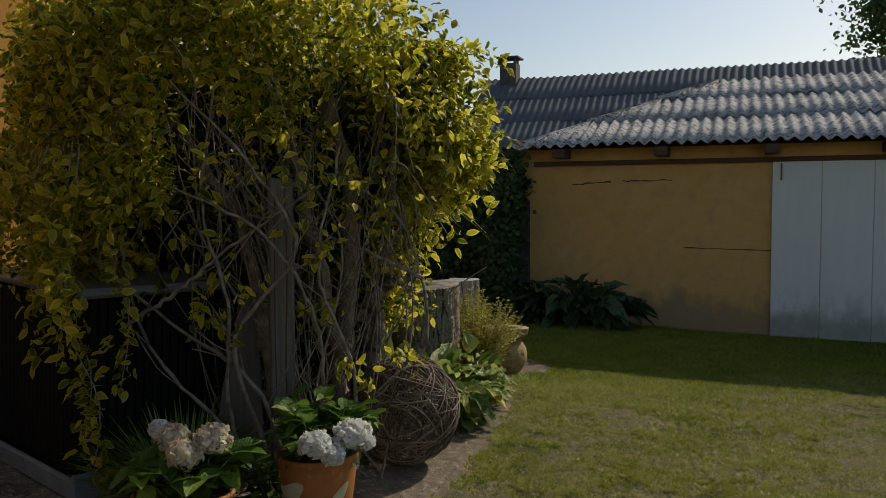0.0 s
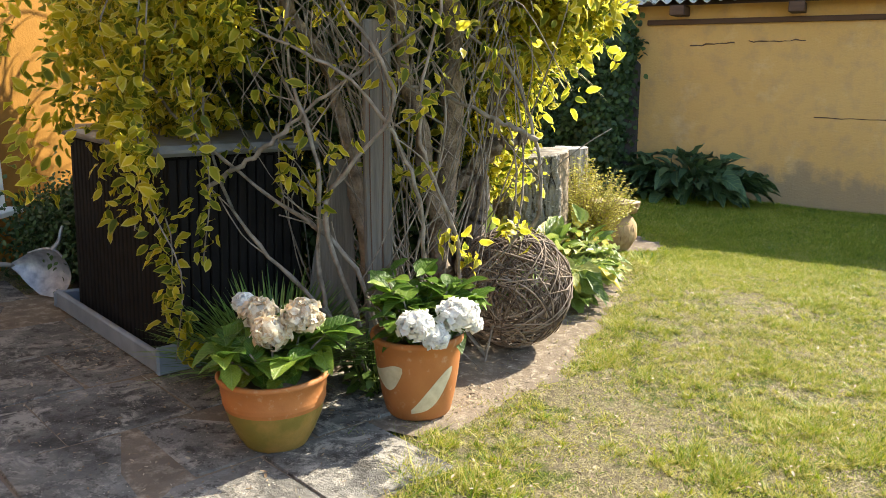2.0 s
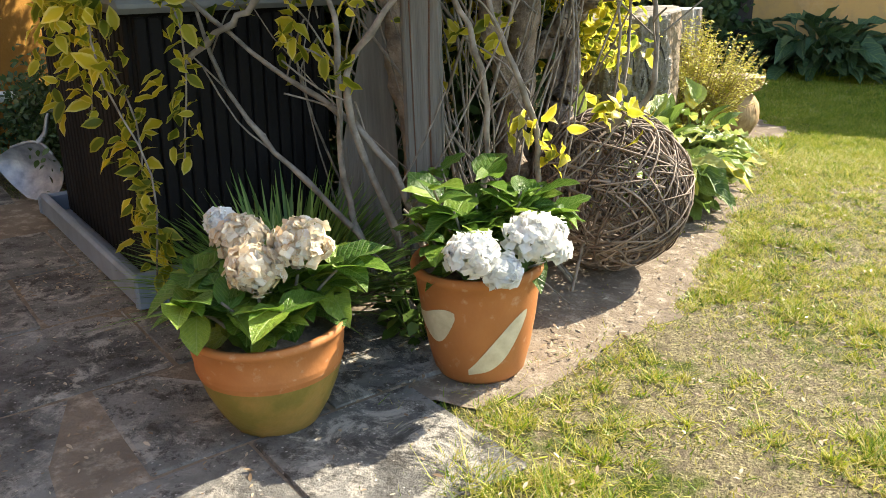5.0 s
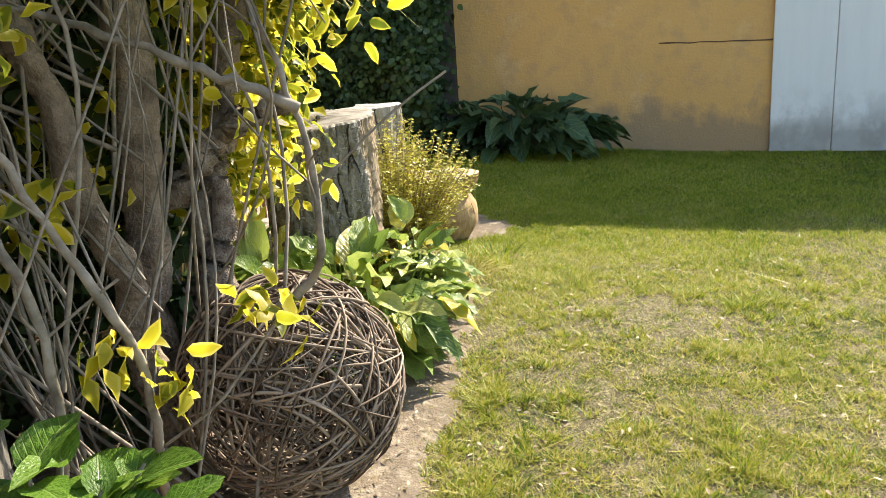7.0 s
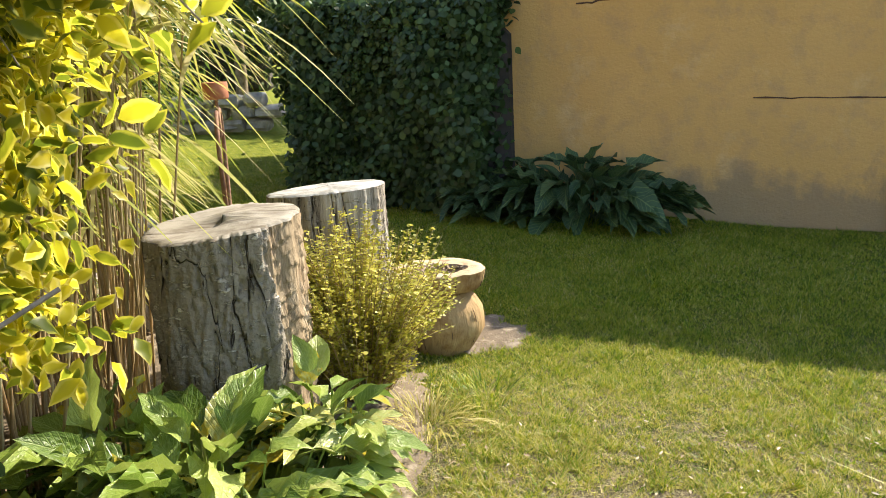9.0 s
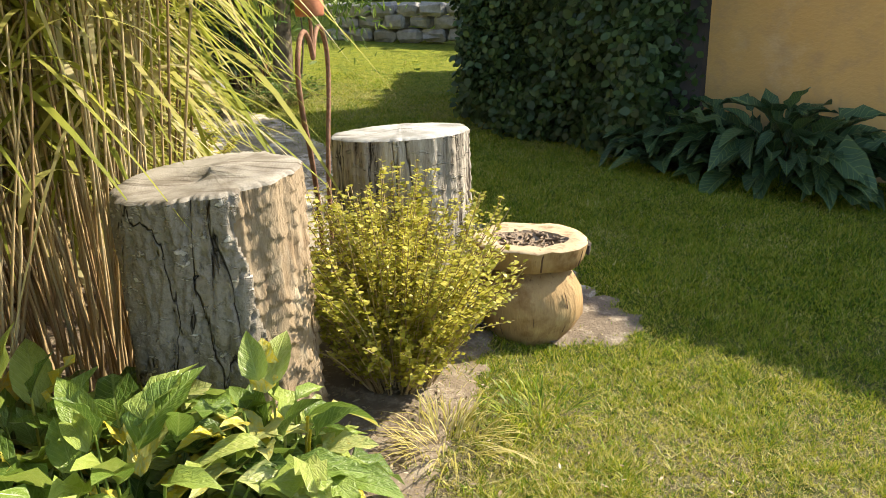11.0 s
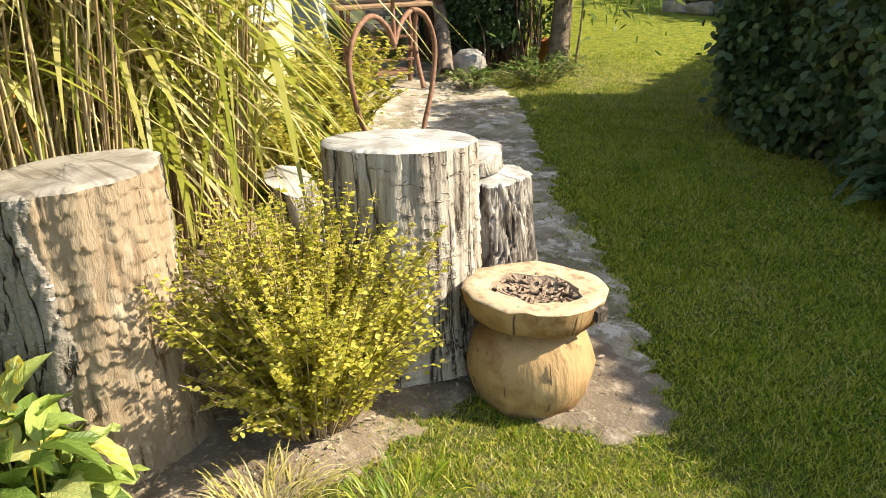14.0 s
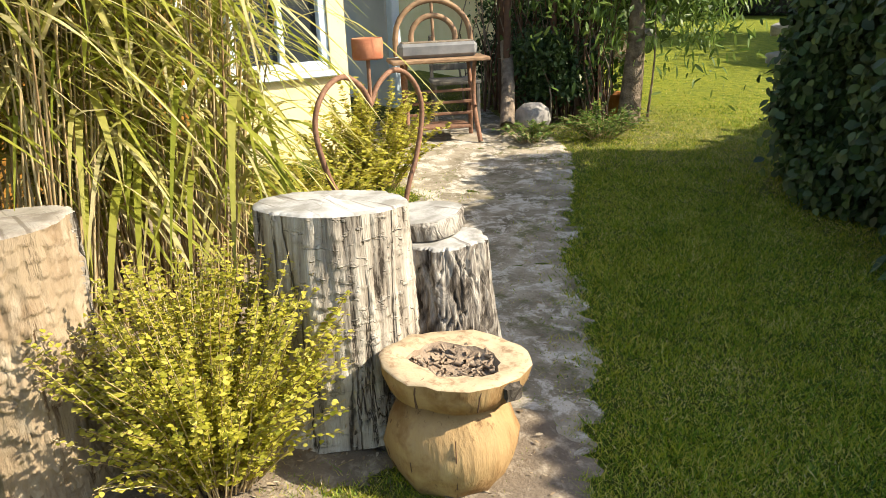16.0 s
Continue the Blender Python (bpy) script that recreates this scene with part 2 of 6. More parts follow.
# terracotta with a mossy or glazed body
m = Mat("terracotta", 0.62, spec=0.25)
tc = m.mix(m.noise(9, 6), (0.3, 0.105, 0.03), (0.47, 0.19, 0.062))
m.colour(m.mix(m.ramp(m.noise(35, 5), (0.6, 0.0), (0.75, 0.6)), tc, (0.5, 0.33, 0.2))).bump(m.noise(60, 5), 0.25, 0.004)
TERRA = m.m
m = Mat("mossy_terracotta", 0.5, spec=0.25)
tc = m.mix(m.noise(10, 6), (0.15, 0.11, 0.025), (0.24, 0.19, 0.04))
m.colour(m.mix(m.ramp(m.noise(5, 6), (0.5, 0.0), (0.72, 1.0)), tc, (0.36, 0.2, 0.06))).bump(m.noise(50, 6), 0.35, 0.005)
MOSSY = m.m
CREAM = plain("cream_slip", (0.5, 0.42, 0.27), (0.64, 0.56, 0.38), 30, 0.7, 0.2)

# cut wood and bark
m = Mat("grey_bark", 0.95, spec=0.1)
crack = m.noise(8, 4, 0.5, src=m.mapped((1, 1, 0.2)), distort=0.8)
fis = m.ramp(crack, (0.486, 0.0), (0.5, 0.95), (0.514, 0.0))
bk = m.mix(m.noise(9, 7, 0.65), (0.15, 0.13, 0.105), (0.33, 0.298, 0.25))
bk = m.mix(m.ramp(m.noise(40, 6, 0.7), (0.5, 0.0), (0.66, 0.6)), bk, (0.13, 0.115, 0.09))
dash = m.ramp(m.noise(22, 3, src=m.mapped((1, 1, 2.6)), distort=0.3), (0.61, 0.0), (0.66, 0.75))
bk = m.mix(dash, bk, (0.54, 0.5, 0.44))
m.colour(m.mix(fis, bk, (0.035, 0.027, 0.02)))
m.bump(m.math("ADD", m.math("SUBTRACT", m.math("MULTIPLY", dash, 0.4), fis), m.math("MULTIPLY", m.noise(50, 6), 0.5)), 1.0, 0.03)
BARK = m.m
m = Mat("bare_stump_wood", 0.9, spec=0.15)
n1 = m.noise(17, 6, 0.6, src=m.mapped((1, 1, 0.09)), distort=0.25)
bk = m.mix(m.noise(14, 7, 0.6, src=m.mapped((1, 1, 0.16))), (0.2, 0.145, 0.09), (0.36, 0.285, 0.195))
bk = m.mix(m.ramp(m.noise(4, 6, 0.65), (0.52, 0.0), (0.68, 0.6)), bk, (0.17, 0.105, 0.058))
bk = m.mix(m.ramp(m.noise(11, 5, 0.6, src=m.mapped((1, 1, 0.5))), (0.52, 0.0), (0.66, 0.6)), bk, (0.46, 0.39, 0.29))
m.colour(m.mix(m.ramp(n1, (0.3, 0.0), (0.345, 1.0)), (0.1, 0.06, 0.032), bk))
m.bump(m.math("ADD", m.math("MULTIPLY", m.ramp(n1, (0.3, 0.0), (0.42, 1.0)), 0.7), m.noise(45, 6, 0.7, src=m.mapped((1, 1, 0.4)))), 0.8, 0.012)
PALE_WOOD = m.m
m = Mat("grey_bare_wood", 0.9, spec=0.15)
st = m.mapped((1, 1, 0.1))
n1 = m.noise(22, 7, 0.65, src=st)
gw = m.ramp(n1, (0.36, (0.045, 0.036, 0.028)), (0.41, (0.22, 0.19, 0.155)), (0.56, (0.38, 0.345, 0.29)), (0.72, (0.52, 0.49, 0.43)))
n2 = m.noise(21, 3, 0.5, src=m.mapped((1, 1, 2.4)), distort=0.3)
gw = m.mix(m.ramp(n2, (0.6, 0.0), (0.7, 0.4)), gw, (0.5, 0.47, 0.41))
split = m.noise(7, 4, 0.55, src=m.mapped((1, 1, 0.07)), distort=0.4)
gw = m.mix(m.ramp(split, (0.485, 0.0), (0.5, 0.95), (0.515, 0.0)), gw, (0.03, 0.024, 0.018))
m.colour(gw).bump(m.math("ADD", m.math("ADD", n1, m.ramp(n2, (0.6, 0.0), (0.68, 0.5))), m.ramp(split, (0.48, 0.6), (0.5, 0.0), (0.52, 0.6))), 0.9, 0.022)
GREY_BARE = m.m


def end_grain(name, c1, c2, dark, ring=34.0):
    k = Mat(name, 0.9, spec=0.15)
    w = k.wave(ring, 2.2, "RINGS")
    c = k.mix(w, c1, c2)
    c = k.mix(k.ramp(k.noise(9, 6), (0.42, 0.0), (0.62, 0.85)), c, dark)
    ck = k.noise(3.0, 5, src=k.mapped((0.5, 9, 1)))
    c = k.mix(k.ramp(ck, (0.36, 0.7), (0.42, 0.0)), c, (0.1, 0.08, 0.06))
    return k.colour(c).bump(k.noise(60, 6, 0.7), 0.5, 0.006).m


END_GREY = end_grain("weathered_end_grain", (0.29, 0.265, 0.225), (0.33, 0.305, 0.265), (0.17, 0.145, 0.115))
END_PALE = end_grain("bleached_end_grain", (0.39, 0.385, 0.365), (0.44, 0.435, 0.415), (0.22, 0.21, 0.185), 20)
m = Mat("carved_yellow_wood", 0.75, spec=0.25)
st = m.mapped((1, 1, 0.16))
cw = m.mix(m.noise(14, 7, 0.65, src=st), (0.22, 0.125, 0.05), (0.46, 0.32, 0.16))
cw = m.mix(m.ramp(m.noise(7, 6, 0.6), (0.5, 0.0), (0.66, 0.85)), cw, (0.2, 0.1, 0.035))
cw = m.mix(m.ramp(m.noise(5, 5), (0.56, 0.0), (0.7, 0.7)), cw, (0.5, 0.36, 0.175))
cw = m.mix(m.ramp(m.noise(30, 7, 0.7, src=st), (0.34, 0.8), (0.42, 0.0)), cw, (0.13, 0.07, 0.03))
m.colour(cw).bump(m.math("ADD", m.noise(22, 6, src=st), m.noise(7, 3)), 0.8, 0.014)
CARVED = m.m
m = Mat("pale_cut_wood", 0.8, spec=0.2)
pc = m.mix(m.noise(10, 7, 0.65), (0.34, 0.25, 0.145), (0.54, 0.44, 0.3))
pc = m.mix(m.ramp(m.noise(24, 6, 0.7), (0.5, 0.0), (0.64, 0.9)), pc, (0.26, 0.17, 0.1))
m.colour(pc).bump(m.noise(40, 6), 0.6, 0.006)
PALE_CUT = m.m
m = Mat("hollow_wood", 0.95, spec=0.1)
m.colour(m.mix(m.noise(20, 6), (0.12, 0.08, 0.055), (0.42, 0.33, 0.24))).bump(m.noise(30, 6), 0.9, 0.02)
HOLLOW = m.m
m = Mat("rough_pale_bark", 0.95, spec=0.1)
st = m.mapped((1, 1, 0.35))
n1 = m.noise(18, 7, src=st, distort=1.0)
m.colour(m.ramp(n1, (0.36, (0.05, 0.042, 0.034)), (0.45, (0.16, 0.14, 0.12)), (0.6, (0.4, 0.37, 0.325)))).bump(n1, 1.0, 0.04)
ROUGH_BARK = m.m
TWIG = Mat("willow_twigs", 0.7, spec=0.3)
TWIG.colour(TWIG.mix(TWIG.each(), (0.06, 0.038, 0.025), (0.34, 0.26, 0.19))).bump(TWIG.noise(60, 4), 0.4, 0.004)
TWIG = TWIG.m
STEM = plain("grey_stem_bark", (0.1, 0.085, 0.065), (0.32, 0.28, 0.23), 18, 0.9, 0.6)
LITTER_WOOD = plain("pale_gnarled_wood", (0.16, 0.11, 0.08), (0.5, 0.43, 0.36), 30, 0.95, 1.0, 0.0, 0.03)
TRUNK = plain("brown_trunk_bark", (0.1, 0.075, 0.055), (0.34, 0.27, 0.2), 12, 0.95, 0.9, 0.0, 0.02)
RUST = plain("rusty_iron", (0.16, 0.08, 0.05), (0.3, 0.17, 0.11), 40, 0.75, 0.5, 0.3)
REDRUST = plain("red_rust_plate", (0.3, 0.1, 0.05), (0.42, 0.17, 0.09), 25, 0.8, 0.3)

m = Mat("variegated_vine_leaf", 0.4, spec=0.3)
mg = m.t.nodes.new("ShaderNodeAttribute")
mg.attribute_name = "margin"
one = m.island()
heart = m.ramp(m.math("ADD", m.math("MULTIPLY", one, 0.7), m.math("MULTIPLY", m.noise(1.6, 2), 0.45)), (0.2, (0.06, 0.095, 0.012)), (0.45, (0.2, 0.24, 0.018)), (0.68, (0.5, 0.45, 0.028)), (1.0, (0.72, 0.6, 0.05)))
edge = m.ramp(one, (0.0, (0.3, 0.32, 0.04)), (0.5, (0.6, 0.53, 0.07)), (1.0, (0.76, 0.68, 0.2)))
rimmed = m.ramp(m.math("ADD", mg.outputs["Fac"], m.math("MULTIPLY", m.noise(70, 2), 0.35)), (0.72, 0.0), (0.98, 1.0))
VINE = m.leafy(m.mix(rimmed, heart, edge), 0.68).m
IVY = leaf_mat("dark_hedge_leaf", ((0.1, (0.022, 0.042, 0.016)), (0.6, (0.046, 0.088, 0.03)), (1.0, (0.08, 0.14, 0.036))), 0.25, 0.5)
HYD = leaf_mat("hydrangea_leaf", ((0.1, (0.04, 0.1, 0.015)), (0.6, (0.11, 0.22, 0.025)), (1.0, (0.28, 0.38, 0.05))), 0.4, 0.35, 9, veined=True)
BROAD = leaf_mat("comfrey_leaf", ((0.1, (0.055, 0.11, 0.02)), (0.45, (0.17, 0.26, 0.045)), (0.75, (0.33, 0.41, 0.09)), (0.9, (0.48, 0.5, 0.2)), (0.97, (0.62, 0.5, 0.05))), 0.35, 0.32, 7, veined=True, mixed=0.85)
HORSE = leaf_mat("dark_broad_leaf", ((0.1, (0.03, 0.065, 0.03)), (0.7, (0.06, 0.12, 0.05)), (1.0, (0.1, 0.17, 0.065))), 0.3, 0.4, 5, veined=True)
OREG = leaf_mat("golden_herb_leaf", ((0.1, (0.16, 0.185, 0.02)), (0.45, (0.4, 0.38, 0.045)), (1.0, (0.62, 0.55, 0.13))), 0.45, 0.45, 6)
REED = leaf_mat("reed_leaf", ((0.1, (0.16, 0.21, 0.025)), (0.45, (0.34, 0.35, 0.06)), (0.7, (0.48, 0.44, 0.16)), (0.88, (0.6, 0.55, 0.32)), (1.0, (0.54, 0.4, 0.2))), 0.5, 0.6, 2, spec=0.15)
CANE = leaf_mat("dry_cane", ((0.1, (0.2, 0.12, 0.06)), (0.5, (0.38, 0.28, 0.14)), (1.0, (0.52, 0.43, 0.26))), 0.1, 0.5, 4)
SEDGE = leaf_mat("sedge_leaf", ((0.1, (0.05, 0.11, 0.02)), (0.6, (0.15, 0.27, 0.05)), (1.0, (0.3, 0.42, 0.1))), 0.3, 0.35, 6)
HERB = leaf_mat("low_herb_leaf", ((0.1, (0.04, 0.08, 0.015)), (0.6, (0.1, 0.17, 0.03)), (1.0, (0.2, 0.27, 0.06))), 0.35, 0.45, 5)
FAR_LEAF = leaf_mat("far_tree_leaf", ((0.1, (0.025, 0.045, 0.015)), (0.7, (0.06, 0.1, 0.03)), (1.0, (0.12, 0.16, 0.04))), 0.35, 0.5, 1)
PETAL = leaf_mat("white_petal", ((0.1, (0.8, 0.8, 0.76)), (0.6, (0.85, 0.85, 0.83)), (1.0, (0.84, 0.83, 0.77))), 0.5, 0.6, 9)
OLD_PETAL = leaf_mat("fading_petal", ((0.1, (0.5, 0.32, 0.17)), (0.35, (0.7, 0.58, 0.4)), (0.7, (0.8, 0.74, 0.6)), (1.0, (0.8, 0.78, 0.7))), 0.45, 0.6, 14)
LITTER = leaf_mat("dry_litter", ((0.1, (0.12, 0.07, 0.04)), (0.6, (0.3, 0.22, 0.13)), (1.0, (0.5, 0.44, 0.33))), 0.1, 0.7, 6)
m = Mat("window_glass", 0.05, spec=0.5)
m.colour((0.03, 0.035, 0.04))
GLASS = m.m
PAINT_BLUE = plain("pale_blue_paint", (0.45, 0.56, 0.64), (0.58, 0.67, 0.73), 10, 0.5, 0.1)
PAINT_WHITE = plain("white_paint", (0.72, 0.75, 0.77), (0.8, 0.82, 0.83), 10, 0.5, 0.1)
# shed render; on the house it paints sunlight on the far end
YELLOW_WALL = plain("pale_yellow_render", (0.68, 0.56, 0.3), (0.76, 0.65, 0.4), 3, 0.9, 0.3)
GREY_WALL = plain("pale_grey_render", (0.42, 0.43, 0.42), (0.55, 0.55, 0.53), 3, 0.9, 0.3)
OLD_WOOD = plain("old_brown_wood", (0.2, 0.12, 0.07), (0.34, 0.22, 0.13), 15, 0.8, 0.4)
STONE = plain("grey_stone", (0.2, 0.19, 0.18), (0.4, 0.38, 0.35), 9, 0.9, 0.8, 0.0, 0.02)
# near-black colour put in for shaded insides
INSIDE_SHADE = plain("inside_shade", (0.03, 0.028, 0.025), (0.06, 0.05, 0.045), 6, 0.9, 0.2)


# ---- builders ----
def mesh_ob(name, verts, faces, mat, parent=None, smooth=False, label=""):
    """One mesh object from arrays of corners and faces (all with the same number of corners, or a list)."""
    me = bpy.data.meshes.new(name)
    if isinstance(faces, np.ndarray):
        verts = np.asarray(verts, dtype=np.float32)
        nf, k = faces.shape
        me.vertices.add(len(verts))
        me.vertices.foreach_set("co", verts.ravel())
        me.loops.add(nf * k)
        me.loops.foreach_set("vertex_index", faces.ravel().astype(np.int32))
        me.polygons.add(nf)
        me.polygons.foreach_set("loop_start", np.arange(0, nf * k, k, dtype=np.int32))
        me.update(calc_edges=True)
    else:
        me.from_pydata([tuple(map(float, v)) for v in verts], [], faces)
        me.update()
    mats = mat if isinstance(mat, (list, tuple)) else [mat]
    for k in mats:
        me.materials.append(k)
    if smooth:
        me.polygons.foreach_set("use_smooth", np.ones(len(me.polygons), dtype=bool))
    ob = new(name, me)
    ob.parent = parent
    if label:
        tagged(ob, label)
    return ob


def part(name, bm, mat, parent=None, label="", smooth=False):
    me = bpy.data.meshes.new(name)
    bmesh.ops.recalc_face_normals(bm, faces=bm.faces)
    bm.to_mesh(me)
    bm.free()
    me.materials.append(mat)
    if smooth:
        me.polygons.foreach_set("use_smooth", np.ones(len(me.polygons), dtype=bool))
    ob = new(name, me)
    ob.parent = parent
    if label:
        tagged(ob, label)
    return ob


def thing(name, x, y, label, category, group="", z=None, rz=0.0, kind=""):
    ob = new(name)
    ob.empty_display_size = 0.1
    ob.matrix_world = pose(x, y, gz(x) if z is None else z, 0, 0, rz)
    return tagged(ob, label, category, group, kind)


def box(sx, sy, sz, at=(0, 0, 0), bevel=0.004, m=None, bm=None):
    """A bevelled block standing on its centre's base point."""
    own = bmesh.new()
    bmesh.ops.create_cube(own, size=1.0)
    bmesh.ops.scale(own, vec=(sx, sy, sz), verts=own.verts)
    if bevel:
        bmesh.ops.bevel(own, geom=own.edges[:], offset=bevel, segments=1, affect="EDGES")
    bmesh.ops.translate(own, vec=(at[0], at[1], at[2] + sz / 2), verts=own.verts)
    if m is not None:
        bmesh.ops.transform(own, matrix=m, verts=own.verts)
    if bm is None:
        return own
    tmp = bpy.data.meshes.new("tmp")
    own.to_mesh(tmp)
    own.free()
    bm.from_mesh(tmp)
    bpy.data.meshes.remove(tmp)
    return bm


def tube_arrays(points, radii, sides=7, closed=False):
    """Corners and quads of a round bar along points."""
    P = np.asarray(points, float)
    n = len(P)
    r = np.broadcast_to(np.asarray(radii, float), (n,))
    T = np.gradient(P, axis=0)
    if closed:
        T = np.roll(P, -1, 0) - np.roll(P, 1, 0)
    T /= np.linalg.norm(T, axis=1)[:, None] + 1e-9
    up = np.array([0.31, 0.17, 0.93])
    A = np.cross(T, up)
    A /= np.linalg.norm(A, axis=1)[:, None] + 1e-9
    B = np.cross(T, A)
    a = np.linspace(0, 2 * math.pi, sides, endpoint=False)
    V = P[:, None] + r[:, None, None] * (np.cos(a)[None, :, None] * A[:, None] + np.sin(a)[None, :, None] * B[:, None])
    rows = n if closed else n - 1
    i, j = np.meshgrid(np.arange(rows), np.arange(sides), indexing="ij")
    i2, j2 = (i + 1) % n, (j + 1) % sides
    F = np.stack([i * sides + j, i * sides + j2, i2 * sides + j2, i2 * sides + j], -1).reshape(-1, 4)
    return V.reshape(-1, 3), F


def join(arrays):
    Vs, Fs, k = [], [], 0
    for V, F in arrays:
        Vs.append(V)
        Fs.append(F + k)
        k += len(V)
    return np.concatenate(Vs), np.concatenate(Fs)


def curve_pts(keys, n=14):
    """A smooth run of points through the keys."""
    K = np.asarray(keys, float)
    if len(K) < 3:
        s = np.linspace(0, 1, n)[:, None]
        return K[0] * (1 - s) + K[-1] * s
    Q = np.vstack([2 * K[0] - K[1], K, 2 * K[-1] - K[-2]])
    out = []
    m = max(2, n // (len(K) - 1))
    for i in range(len(K) - 1):
        p0, p1, p2, p3 = Q[i:i + 4]
        for t in np.linspace(0, 1, m, endpoint=i == len(K) - 2):
            out.append(0.5 * (2 * p1 + (p2 - p0) * t + (2 * p0 - 5 * p1 + 4 * p2 - p3) * t * t + (3 * p1 - p0 - 3 * p2 + p3) * t ** 3))
    return np.array(out)


def bar(name, keys, r0, r1, mat, parent, sides=8, n=14, label=""):
    P = curve_pts(keys, n)
    V, F = tube_arrays(P, np.linspace(r0, r1, len(P)), sides)
    return mesh_ob(name, V, F, mat, parent, True, label)


def unit(a):
    return a / (np.linalg.norm(a, axis=-1, keepdims=True) + 1e-9)


def leaf_arrays(P, D, N, L, W, fold=0.25, droop=0.15, wave=0.0, fine=False):
    """Corners and triangles of many pointed leaves: P base, D way, N face, L length, W width."""
    n = len(P)
    D = unit(D)
    S = unit(np.cross(D, N))
    N = np.cross(S, D)
    L = np.broadcast_to(L, (n,))[:, None]
    W = np.broadcast_to(W, (n,))[:, None]
    prof = ((0.0, 0.0), (0.2, 0.36), (0.45, 0.5), (0.72, 0.36), (1.0, 0.0))
    if fine:
        prof = ((0.0, 0.0), (0.12, 0.3), (0.3, 0.47), (0.5, 0.5), (0.7, 0.42), (0.87, 0.22), (1.0, 0.0))
    k = len(prof)
    rib = [P + D * L * a - N * L * droop * a * a for a, _ in prof]
    V = list(rib)
    for q in range(1, k - 1):
        for sgn in (-1, 1):
            V.append(rib[q] + S * W * prof[q][1] * sgn + N * W * fold * prof[q][1] + N * W * wave * sgn * (1 if q % 2 else -1))
    V = np.stack(V, 1).reshape(-1, 3)
    f = [[0, 1, k], [0, k + 1, 1], [k - 2, k - 1, 3 * k - 6], [k - 2, 3 * k - 5, k - 1]]
    for q in range(1, k - 2):
        a, b = k + 2 * (q - 1), k + 2 * q
        f += [[q, q + 1, b], [q, b, a], [q, b + 1, q + 1], [q, a + 1, b + 1]]
    F = (np.array(f)[None] + (np.arange(n) * (3 * k - 4))[:, None, None]).reshape(-1, 3)
    return V, F


LEAF_MESHES = {}


def single_leaves(parent, P, D, N, L, W, mat, fold=0.2, droop=0.35, wave=0.06, floor=None):
    """Each large leaf an object of its own, on one of a few shared meshes."""
    key = (mat.name, round(droop, 2))
    if key not in LEAF_MESHES:
        made = []
        for k in range(5):
            V, F = leaf_arrays(np.zeros((1, 3)), np.array([[0.0, 1, 0]]), np.array([[0.0, 0, 1]]), 1.0, 1.0, fold * (0.5 + 0.25 * k), droop * (0.4 + 0.3 * k), wave * (k - 2) * 0.3, True)
            me = bpy.data.meshes.new("leaf")
            me.from_pydata(V.tolist(), [], F.tolist())
            me.materials.append(mat)
            me.polygons.foreach_set("use_smooth", np.ones(len(F), dtype=bool))
            made.append(me)
        LEAF_MESHES[key] = made
    D = unit(np.asarray(D, float))
    S = unit(np.cross(D, N))
    N = np.cross(S, D)
    for k in range(len(P)):
        ob = new("leaf", LEAF_MESHES[key][k % 5])
        ob.parent = parent
        m = np.eye(4)
        m[:3, 0], m[:3, 1], m[:3, 2], m[:3, 3] = S[k] * W[k], D[k] * L[k], N[k] * L[k], P[k]
        ob.matrix_basis = Matrix(m.tolist())


def strap_arrays(P, D, L, W, bend, seg=5):
    """Long arching blades: rise along D, then bow down."""
    n = len(P)
    D = unit(D)
    H = D.copy()
    H[:, 2] = 0
    H = unit(H)
    S = np.stack([-H[:, 1], H[:, 0], np.zeros(n)], 1)
    L, W, bend = (np.broadcast_to(a, (n,))[:, None] for a in (L, W, bend))
    V = []
    for k in range(seg + 1):
        s = k / seg
        c = P + D * L * s + (H * 0.35 - np.array([0, 0, 1.0])) * L * bend * s ** 2.0
        w = W * 0.5 * min(1.0, 0.35 + 2.2 * s) * (1 - s ** 3) + 0.0004
        V += [c - S * w, c + S * w]
    V = np.stack(V, 1).reshape(-1, 3)
    f = np.array([[2 * k, 2 * k + 1, 2 * k + 3, 2 * k + 2] for k in range(seg)])
    m = 2 * (seg + 1)
    F = (f[None] + (np.arange(n) * m)[:, None, None]).reshape(-1, 4)
    return V, F


def rand_dirs(n, up=0.0):
    d = rng.normal(size=(n, 3))
    d[:, 2] += up
    return unit(d)


def lathe(profile, sides=40, wob=0.0, seed=0):
    """Corners and quads of a turned shape, profile = (radius, height) from inside or base up."""
    a = np.linspace(0, 2 * math.pi, sides, endpoint=False)
    V = []
    for k, (r, h) in enumerate(profile):
        rr = r * (1 + wob * (np.sin(3 * a + seed) * 0.5 + np.sin(5 * a + seed * 2.3) * 0.3 + np.sin(8 * a + seed * 1.7) * 0.2))
        V.append(np.stack([rr * np.cos(a), rr * np.sin(a), np.full(sides, h)], 1))
    V = np.concatenate(V)
    n = len(profile)
    i, j = np.meshgrid(np.arange(n - 1), np.arange(sides), indexing="ij")
    j2 = (j + 1) % sides
    F = np.stack([i * sides + j, i * sides + j2, (i + 1) * sides + j2, (i + 1) * sides + j], -1).reshape(-1, 4)
    return V, F


